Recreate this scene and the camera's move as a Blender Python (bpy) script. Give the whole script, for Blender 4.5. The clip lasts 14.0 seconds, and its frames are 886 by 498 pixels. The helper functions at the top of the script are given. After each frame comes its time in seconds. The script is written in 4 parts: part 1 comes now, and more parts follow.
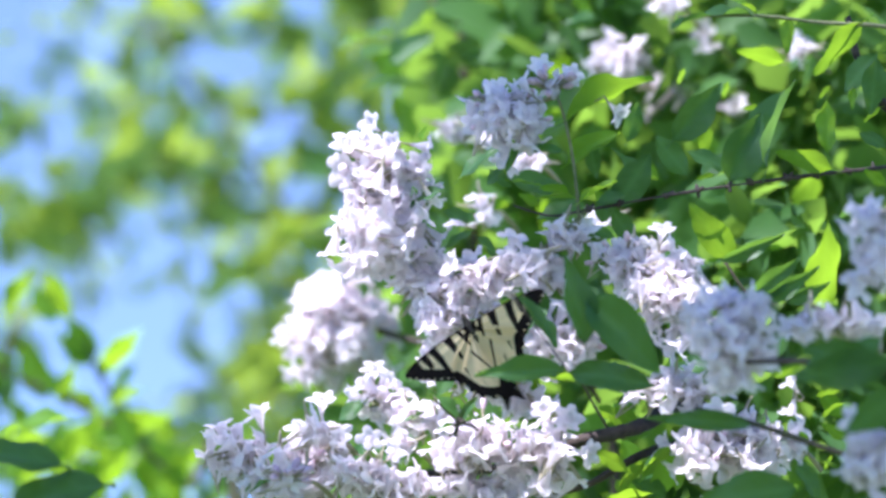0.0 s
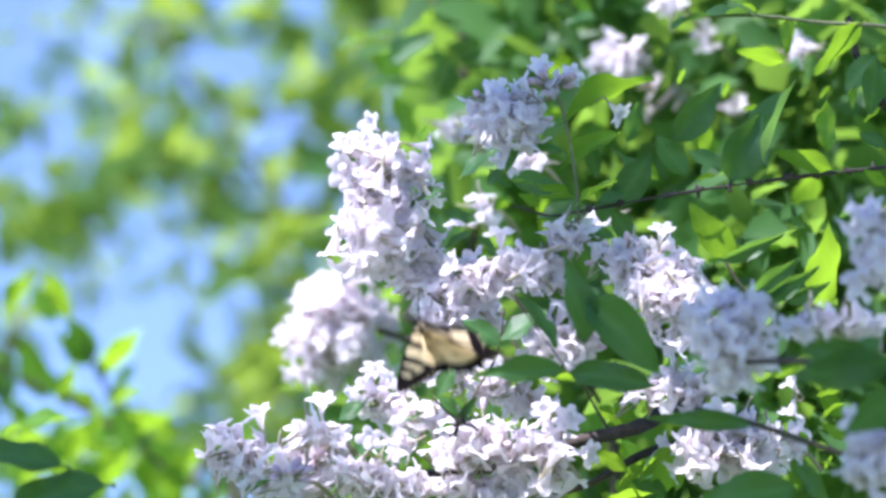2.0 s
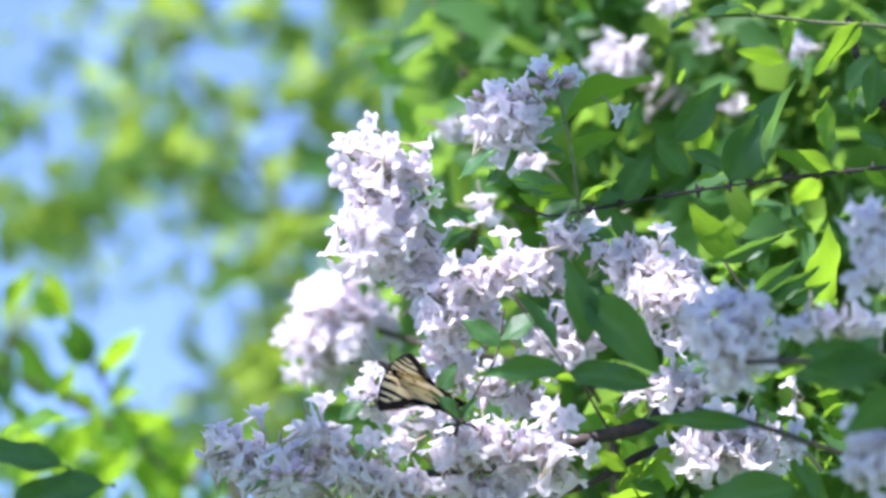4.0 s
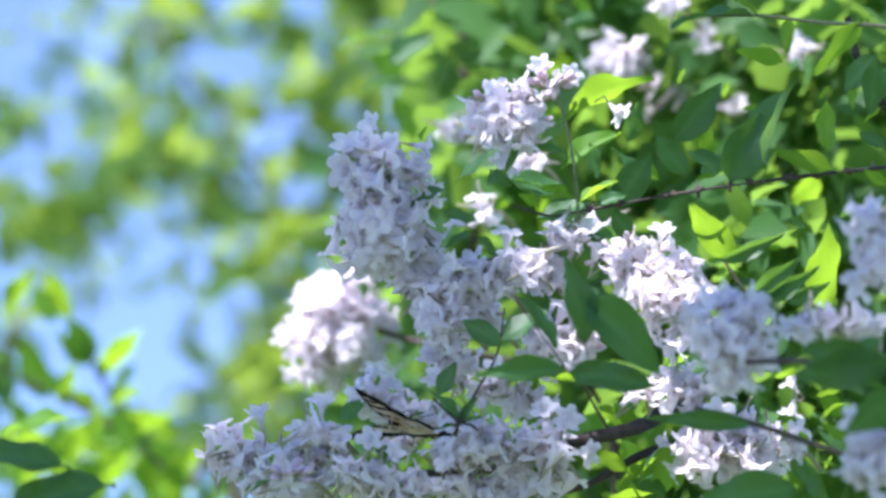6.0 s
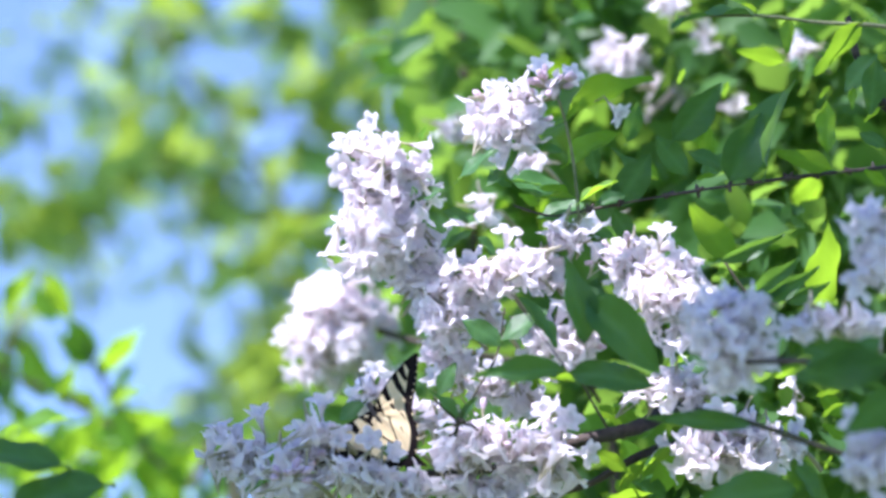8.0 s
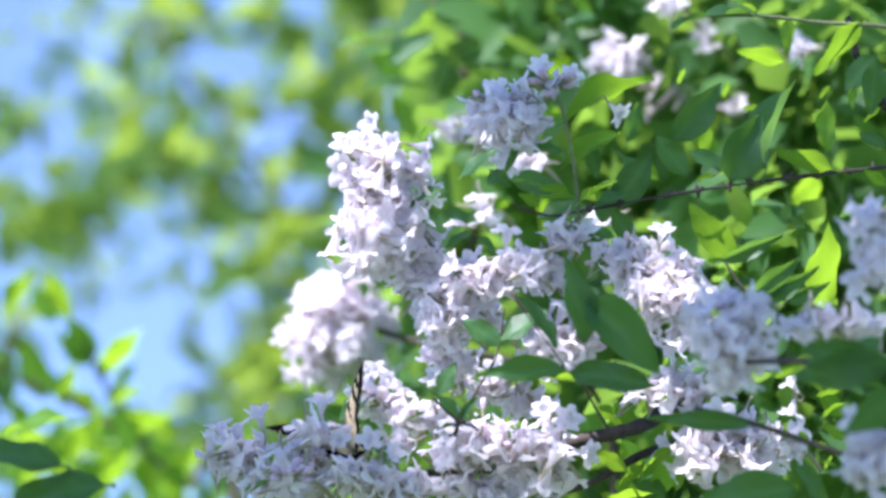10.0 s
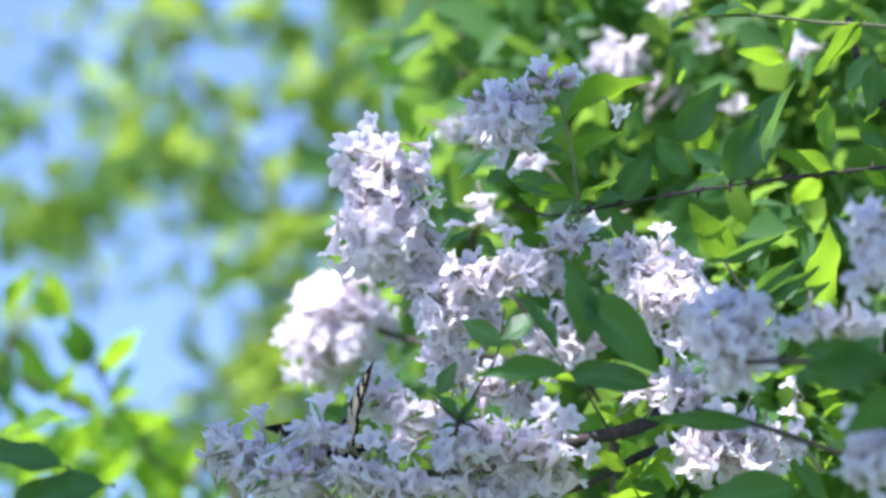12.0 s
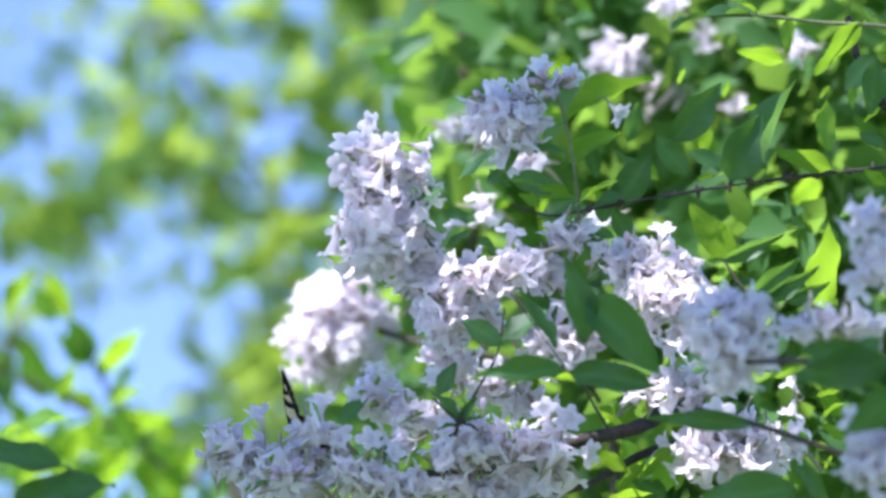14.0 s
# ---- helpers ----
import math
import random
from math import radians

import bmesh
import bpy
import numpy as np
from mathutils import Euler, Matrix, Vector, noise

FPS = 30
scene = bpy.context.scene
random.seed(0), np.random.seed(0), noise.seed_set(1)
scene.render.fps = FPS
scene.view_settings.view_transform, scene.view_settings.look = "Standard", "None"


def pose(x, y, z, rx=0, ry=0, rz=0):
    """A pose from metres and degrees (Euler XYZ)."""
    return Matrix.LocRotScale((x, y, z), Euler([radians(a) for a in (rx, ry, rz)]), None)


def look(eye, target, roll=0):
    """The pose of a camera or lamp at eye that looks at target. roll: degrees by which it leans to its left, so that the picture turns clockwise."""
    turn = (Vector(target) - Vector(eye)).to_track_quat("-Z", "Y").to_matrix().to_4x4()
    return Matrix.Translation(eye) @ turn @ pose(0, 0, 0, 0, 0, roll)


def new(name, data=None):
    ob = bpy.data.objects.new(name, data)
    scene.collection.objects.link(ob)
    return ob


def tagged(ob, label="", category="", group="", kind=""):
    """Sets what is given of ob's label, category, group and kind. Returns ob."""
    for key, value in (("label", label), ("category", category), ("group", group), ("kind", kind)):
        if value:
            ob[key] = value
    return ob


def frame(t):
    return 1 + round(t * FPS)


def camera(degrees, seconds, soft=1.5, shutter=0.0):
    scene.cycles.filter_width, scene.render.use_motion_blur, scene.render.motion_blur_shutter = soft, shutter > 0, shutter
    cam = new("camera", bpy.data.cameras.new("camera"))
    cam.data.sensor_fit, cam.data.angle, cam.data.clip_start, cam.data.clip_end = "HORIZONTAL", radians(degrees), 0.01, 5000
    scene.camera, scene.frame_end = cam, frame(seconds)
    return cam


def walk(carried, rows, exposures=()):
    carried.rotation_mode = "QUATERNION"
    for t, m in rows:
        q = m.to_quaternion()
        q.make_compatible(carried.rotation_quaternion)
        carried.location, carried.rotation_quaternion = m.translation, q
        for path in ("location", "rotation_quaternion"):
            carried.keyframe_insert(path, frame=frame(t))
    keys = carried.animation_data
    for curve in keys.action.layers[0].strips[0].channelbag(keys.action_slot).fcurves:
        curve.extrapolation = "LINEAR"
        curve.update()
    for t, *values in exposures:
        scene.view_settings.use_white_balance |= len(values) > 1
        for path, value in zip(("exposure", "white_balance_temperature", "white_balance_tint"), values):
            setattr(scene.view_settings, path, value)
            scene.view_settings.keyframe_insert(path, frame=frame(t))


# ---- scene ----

# ======================= camera, held still on a stand =======================
EYE = Vector((0.0, 0.0, 1.5))
TILT = radians(15.0)          # the lens looks up into the shrub
HALF = math.tan(radians(5.0))
FOCUS = 2.5
RIGHT = Vector((1, 0, 0))
AHEAD = Vector((0, math.cos(TILT), math.sin(TILT)))
ABOVE = Vector((0, -math.sin(TILT), math.cos(TILT)))
UNIT = FOCUS * HALF / 784     # one step of the plan, about 0.28 mm

cam = camera(10.0, 14.0, soft=3.1, shutter=0.5)
cam.data.dof.use_dof = True
cam.data.dof.focus_distance = FOCUS
cam.data.dof.aperture_fstop = 8.0
cam.data.dof.aperture_blades = 0
walk(cam, [(0.0, look(EYE, EYE + AHEAD)), (14.0, look(EYE, EYE + AHEAD))],
     exposures=[(0.0, 1.75, 5620, 28), (14.0, 1.75, 5620, 28)])


def spot(a, b, d):
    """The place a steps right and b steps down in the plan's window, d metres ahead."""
    return EYE + d * (AHEAD + RIGHT * ((a - 784) / 784 * HALF) + ABOVE * ((441 - b) / 784 * HALF))


# ======================= sky and sun =======================
SUN = Vector((-0.42, -0.44, 0.79)).normalized()
world = bpy.data.worlds.new("sky")
scene.world = world
world.use_nodes = True
nt = world.node_tree
sky = nt.nodes.new("ShaderNodeTexSky")
sky.sky_type = "NISHITA"
sky.sun_disc = False
sky.sun_elevation = math.asin(SUN.z)
sky.sun_rotation = math.atan2(SUN.x, SUN.y)
sky.altitude = 1500
sky.air_density, sky.dust_density, sky.ozone_density = 1.0, 0.1, 2.5
nt.links.new(sky.outputs[0], nt.nodes["Background"].inputs[0])
nt.nodes["Background"].inputs[1].default_value = 0.078

sun = new("sun", bpy.data.lights.new("sun", "SUN"))
sun.data.energy, sun.data.angle, sun.data.color = 4.1, radians(0.53), (1.0, 0.95, 0.86)
sun.matrix_basis = look(SUN * 30, (0, 0, 0))


# ======================= materials =======================
def nodes_of(name):
    m = bpy.data.materials.new(name)
    m.use_nodes = True
    t = m.node_tree
    t.nodes.clear()
    return m, t, t.nodes.new, t.links.new


def sheet_material(name, dark, light, through_col, share, rough=0.4, gloss=0.06, scale=120.0,
                   island=False, bump=0.15, vein=False):
    """A thin leaf or petal: it scatters light back and lets some of it through."""
    m, t, N, L = nodes_of(name)
    out = N("ShaderNodeOutputMaterial")
    if island:
        rnd = N("ShaderNodeNewGeometry").outputs["Random Per Island"]
    else:
        rnd = N("ShaderNodeObjectInfo").outputs["Random"]
    co = N("ShaderNodeTexCoord")
    n1 = N("ShaderNodeTexNoise")
    n1.inputs["Scale"].default_value = scale
    n1.inputs["Detail"].default_value = 4
    L(co.outputs["Object"], n1.inputs["Vector"])
    n2 = N("ShaderNodeTexNoise")
    n2.inputs["Scale"].default_value = scale * 7
    n2.inputs["Detail"].default_value = 3
    L(co.outputs["Object"], n2.inputs["Vector"])
    a = N("ShaderNodeMath"); a.operation = "MULTIPLY_ADD"
    L(rnd, a.inputs[0]); a.inputs[1].default_value = 0.6
    b = N("ShaderNodeMath"); b.operation = "MULTIPLY_ADD"
    L(n1.outputs[0], b.inputs[0]); b.inputs[1].default_value = 0.5; b.inputs[2].default_value = -0.05
    L(b.outputs[0], a.inputs[2])
    c = N("ShaderNodeMath"); c.operation = "MULTIPLY_ADD"; c.use_clamp = True
    L(n2.outputs[0], c.inputs[0]); c.inputs[1].default_value = 0.2
    L(a.outputs[0], c.inputs[2])
    mix = N("ShaderNodeMix"); mix.data_type = "RGBA"
    L(c.outputs[0], mix.inputs["Factor"])
    mix.inputs["A"].default_value = (*dark, 1)
    mix.inputs["B"].default_value = (*light, 1)
    base = mix.outputs["Result"]
    thr = N("ShaderNodeMix"); thr.data_type = "RGBA"
    L(c.outputs[0], thr.inputs["Factor"])
    thr.inputs["A"].default_value = (*[v * 0.72 for v in through_col], 1)
    thr.inputs["B"].default_value = (*through_col, 1)
    height = n2.outputs[0]
    if vein:
        w = N("ShaderNodeAttribute"); w.attribute_name = "vein"
        vm = N("ShaderNodeMix"); vm.data_type = "RGBA"
        k = N("ShaderNodeMath"); k.operation = "MULTIPLY"; k.inputs[1].default_value = 0.55
        L(w.outputs["Fac"], k.inputs[0]); L(k.outputs[0], vm.inputs["Factor"])
        L(base, vm.inputs["A"]); vm.inputs["B"].default_value = (*[min(1, v * 1.5 + 0.02) for v in light], 1)
        base = vm.outputs["Result"]
        hm = N("ShaderNodeMath"); hm.operation = "MULTIPLY_ADD"; hm.inputs[1].default_value = -1.2
        L(w.outputs["Fac"], hm.inputs[0]); L(n2.outputs[0], hm.inputs[2])
        height = hm.outputs[0]
    bp = N("ShaderNodeBump"); bp.inputs["Strength"].default_value = bump; bp.inputs["Distance"].default_value = 0.0006
    L(height, bp.inputs["Height"])
    d = N("ShaderNodeBsdfDiffuse"); L(base, d.inputs["Color"]); L(bp.outputs[0], d.inputs["Normal"])
    tr = N("ShaderNodeBsdfTranslucent"); L(thr.outputs["Result"], tr.inputs["Color"]); L(bp.outputs[0], tr.inputs["Normal"])
    m1 = N("ShaderNodeMixShader"); m1.inputs[0].default_value = share
    L(d.outputs[0], m1.inputs[1]); L(tr.outputs[0], m1.inputs[2])
    g = N("ShaderNodeBsdfGlossy"); g.inputs["Roughness"].default_value = rough; L(bp.outputs[0], g.inputs["Normal"])
    fr = N("ShaderNodeFresnel"); fr.inputs[0].default_value = 1.4
    gm = N("ShaderNodeMath"); gm.operation = "MULTIPLY"; gm.inputs[1].default_value = gloss / 0.06
    gm.use_clamp = True
    L(fr.outputs[0], gm.inputs[0])
    cap = N("ShaderNodeMath"); cap.operation = "MINIMUM"; cap.inputs[1].default_value = gloss * 1.6
    L(gm.outputs[0], cap.inputs[0])
    m2 = N("ShaderNodeMixShader"); L(cap.outputs[0], m2.inputs[0])
    L(m1.outputs[0], m2.inputs[1]); L(g.outputs[0], m2.inputs[2])
    L(m2.outputs[0], out.inputs[0])
    return m


def rough_material(name, dark, light, scale, rough=0.85, bump=0.5, dist=0.001):
    m, t, N, L = nodes_of(name)
    out = N("ShaderNodeOutputMaterial")
    p = N("ShaderNodeBsdfPrincipled")
    co = N("ShaderNodeTexCoord")
    n1 = N("ShaderNodeTexNoise"); n1.inputs["Scale"].default_value = scale; n1.inputs["Detail"].default_value = 6
    n2 = N("ShaderNodeTexNoise"); n2.inputs["Scale"].default_value = scale * 0.13; n2.inputs["Detail"].default_value = 3
    L(co.outputs["Object"], n1.inputs["Vector"]); L(co.outputs["Object"], n2.inputs["Vector"])
    ad = N("ShaderNodeMath"); ad.operation = "MULTIPLY_ADD"; ad.inputs[1].default_value = 0.7
    L(n1.outputs[0], ad.inputs[0])
    sc = N("ShaderNodeMath"); sc.operation = "MULTIPLY_ADD"; sc.inputs[1].default_value = 0.9; sc.inputs[2].default_value = -0.3
    L(n2.outputs[0], sc.inputs[0]); L(sc.outputs[0], ad.inputs[2])
    ra = N("ShaderNodeValToRGB")
    ra.color_ramp.elements[0].color = (*dark, 1); ra.color_ramp.elements[1].color = (*light, 1)
    ra.color_ramp.elements[0].position = 0.3; ra.color_ramp.elements[1].position = 0.75
    L(ad.outputs[0], ra.inputs[0]); L(ra.outputs[0], p.inputs["Base Color"])
    p.inputs["Roughness"].default_value = rough
    bp = N("ShaderNodeBump"); bp.inputs["Strength"].default_value = bump; bp.inputs["Distance"].default_value = dist
    L(n1.outputs[0], bp.inputs["Height"]); L(bp.outputs[0], p.inputs["Normal"])
    L(p.outputs[0], out.inputs[0])
    return m


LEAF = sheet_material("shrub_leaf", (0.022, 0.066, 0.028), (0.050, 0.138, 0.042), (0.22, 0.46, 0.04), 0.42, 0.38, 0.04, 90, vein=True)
# brighter, yellower variant of the shrub leaf, with sun glow put into its colour
LEAF_SUNLIT = sheet_material("sunlit_leaf", (0.05, 0.15, 0.015), (0.10, 0.25, 0.02), (0.37, 0.64, 0.02), 0.6, 0.5, 0.02, 90, vein=True)
THICKET = sheet_material("inner_leaf", (0.026, 0.080, 0.026), (0.065, 0.165, 0.042), (0.28, 0.50, 0.05), 0.5, 0.55, 0.02, 40, island=True)
SHADY = sheet_material("shade_leaf", (0.026, 0.090, 0.045), (0.065, 0.17, 0.07), (0.24, 0.48, 0.09), 0.46, 0.6, 0.015, 20, island=True)
CANOPY = sheet_material("tree_leaf", (0.028, 0.090, 0.034), (0.085, 0.18, 0.035), (0.40, 0.58, 0.055), 0.57, 0.6, 0.015, 20, island=True)
PETAL = sheet_material("petal", (0.94, 0.865, 0.90), (0.985, 0.945, 0.96), (0.985, 0.925, 0.95), 0.68, 0.6, 0.02, 260, bump=0.1)
CALYX = sheet_material("calyx", (0.30, 0.31, 0.18), (0.54, 0.48, 0.38), (0.5, 0.48, 0.25), 0.3, 0.6, 0.02, 300)
BUD = sheet_material("bud_petal", (0.66, 0.48, 0.56), (0.82, 0.68, 0.74), (0.7, 0.5, 0.6), 0.3, 0.6, 0.02, 300)
BARK = rough_material("bark", (0.025, 0.018, 0.015), (0.10, 0.075, 0.055), 260)
TWIG = rough_material("green_twig", (0.035, 0.035, 0.02), (0.11, 0.09, 0.05), 400)
SPRIG = rough_material("pale_stem", (0.10, 0.13, 0.05), (0.24, 0.24, 0.12), 400)
TRUNK = rough_material("trunk_bark", (0.035, 0.028, 0.02), (0.12, 0.10, 0.075), 14, dist=0.01)
GRASS = rough_material("grass", (0.03, 0.06, 0.015), (0.09, 0.15, 0.035), 9, dist=0.02)


# ======================= building helpers =======================
def part(name, data, material, parent, label=""):
    """Links a bmesh or a mesh as one object under a thing or a part."""
    if isinstance(data, bmesh.types.BMesh):
        me = bpy.data.meshes.new(name)
        data.to_mesh(me)
        data.free()
    else:
        me = data
    if material is not None and not me.materials:
        me.materials.append(material)
    ob = new(name, me)
    ob.parent = parent
    if label:
        tagged(ob, label)
    return ob


def thing(name, at, label, category, group=""):
    ob = new(name)
    ob.empty_display_size = 0.05
    ob.matrix_basis = Matrix.Translation(at)
    return tagged(ob, label, category, group)


def smooth_path(pts, n=6):
    pts = [Vector(p) for p in pts]
    ext = [2 * pts[0] - pts[1]] + pts + [2 * pts[-1] - pts[-2]]
    out = []
    for i in range(1, len(ext) - 2):
        a, b, c, d = ext[i - 1:i + 3]
        for k in range(n):
            s = k / n
            out.append(0.5 * (2 * b + (c - a) * s + (2 * a - 5 * b + 4 * c - d) * s * s + (3 * b - a - 3 * c + d) * s ** 3))
    out.append(pts[-1])
    return out


def add_tube(bm, pts, r0, r1, sides=8, n=6, lumps=0.0, rnd=None, mat=0, tip=True):
    path = smooth_path(pts, n)
    rings = []
    prev = None
    for i, p in enumerate(path):
        d = (path[min(i + 1, len(path) - 1)] - path[max(i - 1, 0)]).normalized()
        if prev is None:
            prev = d.orthogonal().normalized()
        side = (prev - d * prev.dot(d)).normalized()
        prev = side
        up = d.cross(side)
        r = r0 + (r1 - r0) * i / max(1, len(path) - 1)
        if lumps and rnd:
            r *= 1 + lumps * rnd.uniform(-0.6, 1.0)
        rings.append([bm.verts.new(p + (side * math.cos(2 * math.pi * k / sides) + up * math.sin(2 * math.pi * k / sides)) * r) for k in range(sides)])
    for a, b in zip(rings, rings[1:]):
        for k in range(sides):
            f = bm.faces.new((a[k], a[(k + 1) % sides], b[(k + 1) % sides], b[k]))
            f.smooth = True
            f.material_index = mat
    if tip:
        for ring, flip in ((rings[0], True), (rings[-1], False)):
            f = bm.faces.new(ring[::-1] if flip else ring)
            f.material_index = mat
    return path


# ======================= leaf shapes =======================
def leaf_mesh(name, fold, curl, wave, round_tip=0.0, seed=0):
    """A pointed leaf one unit long along +Y and one unit wide at most, upper face to +Z."""
    rnd = random.Random(seed)
    rows_n, cols = 11, 6
    me = bpy.data.meshes.new(name)
    verts, faces, vein = [], [], []
    for i in range(rows_n + 1):
        s = i / rows_n
        w = 0.5 * (math.sin(math.pi * s ** (0.78 + 0.12 * round_tip))) ** 0.85 if 0 < s < 1 else 0.0
        w *= 1.0 - (0.30 - 0.3 * round_tip) * max(0, s - 0.55) / 0.45
        w = max(w, 0.012)
        for j in range(cols + 1):
            q = j / cols * 2 - 1
            x = q * w
            z = fold * abs(x) + curl * (s - s * s) * 0.9 - curl * 0.5 * s * s
            z += wave * math.sin(s * 11 + q * 2 + seed) * abs(q) * 0.05
            y = s + 0.02 * abs(q) * math.sin(s * 23 + seed)
            verts.append((x, y, z))
            mid = max(0.0, 1 - abs(q) * 3.2)
            lateral = max(0.0, 1 - abs(((s * 6 - abs(q) * 0.9) % 1.0) - 0.5) * 5) * 0.55
            vein.append(max(mid, lateral))
    for i in range(rows_n):
        for j in range(cols):
            a = i * (cols + 1) + j
            faces.append((a, a + 1, a + cols + 2, a + cols + 1))
    # the stalk
    k = len(verts)
    for y, r in ((0.02, 0.013), (-0.14, 0.016)):
        for an in range(4):
            verts.append((r * math.cos(an * math.pi / 2), y, r * math.sin(an * math.pi / 2) - 0.01))
            vein.append(1.0)
    for an in range(4):
        faces.append((k + an, k + (an + 1) % 4, k + 4 + (an + 1) % 4, k + 4 + an))
    me.from_pydata(verts, [], faces)
    me.attributes.new("vein", "FLOAT", "POINT").data.foreach_set("value", vein)
    me.polygons.foreach_set("use_smooth", [True] * len(me.polygons))
    return me


LEAVES = [leaf_mesh("leaf", 0.35, 0.10, 1.0, 0.0, 1), leaf_mesh("leaf", 0.15, 0.25, 1.4, 0.2, 2),
          leaf_mesh("leaf", 0.6, 0.18, 0.8, 0.0, 3), leaf_mesh("leaf", 0.25, -0.15, 1.2, 0.1, 4),
          leaf_mesh("leaf", 0.1, 0.05, 1.0, 0.8, 5), leaf_mesh("leaf", 0.06, 0.05, 0.7, 0.1, 6)]
SUNLIT_LEAVES = [m.copy() for m in LEAVES]
for m_ in LEAVES:
    m_.materials.append(LEAF)
for m_ in SUNLIT_LEAVES:
    m_.materials.append(LEAF_SUNLIT)


def origin(ob):
    """Where the thing stands to which a part belongs."""
    while ob.parent:
        ob = ob.parent
    return ob.matrix_basis.translation


def leaf_pose(base, tip, width, face):
    """The pose of a leaf from its base to its tip, its upper side turned towards face."""
    y = tip - base
    ln = y.length
    y = y.normalized()
    z = (face - y * face.dot(y)).normalized()
    x = y.cross(z)
    width = min(width / max(0.45, abs(z.dot(AHEAD))), ln * 0.55)
    m = Matrix((x * width, y * ln, z * ln * 0.75)).transposed().to_4x4()
    m.translation = base
    return m


def leaf(parent, a0, b0, a1, b1, width, d, face=(0, -0.5, 0.85), shape=0, bright=False, lean=0.0):
    """One leaf on parent, base and tip in the plan, d ahead; lean: how much further off its tip is. The brighter set
    has sun glow in its colour.
    """
    ob = part("leaf", (SUNLIT_LEAVES if bright else LEAVES)[shape], None, parent)
    base, tip = spot(a0, b0, d), spot(a1, b1, d + lean)
    ob.matrix_local = Matrix.Translation(-origin(parent)) @ leaf_pose(base, tip, width * UNIT * d / FOCUS, Vector(face))
    return ob


def leaf_cloud(name, centres, count, size, material, parent, rnd, sun_face=0.6):
    """Many small folded leaves in one mesh, gathered in clumps: (centre, radius, share)."""
    verts, faces = [], []
    total = sum(c[2] for c in centres)
    for c, r, share in centres:
        for _ in range(max(1, round(count * share / total))):
            while True:
                o = Vector((rnd.uniform(-1, 1), rnd.uniform(-1, 1), rnd.uniform(-1, 1)))
                if o.length < 1:
                    break
            p = Vector(c) + o * r
            y = Vector((rnd.gauss(0, 1), rnd.gauss(0, 1), rnd.gauss(-0.25, 0.7))).normalized()
            z = Vector((rnd.gauss(0, 0.8), rnd.gauss(0, 0.8), rnd.gauss(sun_face, 0.8)))
            z = (z - y * z.dot(y)).normalized()
            x = y.cross(z)
            ln = size * rnd.uniform(0.6, 1.25)
            w = ln * rnd.uniform(0.20, 0.30)
            k = len(verts)
            for s, q, h in ((0, 0, 0), (0.3, -1, 0.10), (0.3, 1, 0.10), (0.35, 0, 0.02), (0.68, -0.8, 0.06), (0.68, 0.8, 0.06), (0.7, 0, -0.02), (1, 0, -0.08)):
                verts.append(p + y * (s * ln) + x * (q * w) + z * (h * ln))
            faces += [(k, k + 3, k + 1), (k, k + 2, k + 3), (k + 1, k + 3, k + 6, k + 4), (k + 3, k + 2, k + 5, k + 6),
                      (k + 4, k + 6, k + 7), (k + 6, k + 5, k + 7)]
    me = bpy.data.meshes.new(name)
    me.from_pydata(verts, [], faces)
    me.polygons.foreach_set("use_smooth", [True] * len(me.polygons))
    ob = part(name, me, material, parent)
    ob["kind"] = "stuff"
    return ob


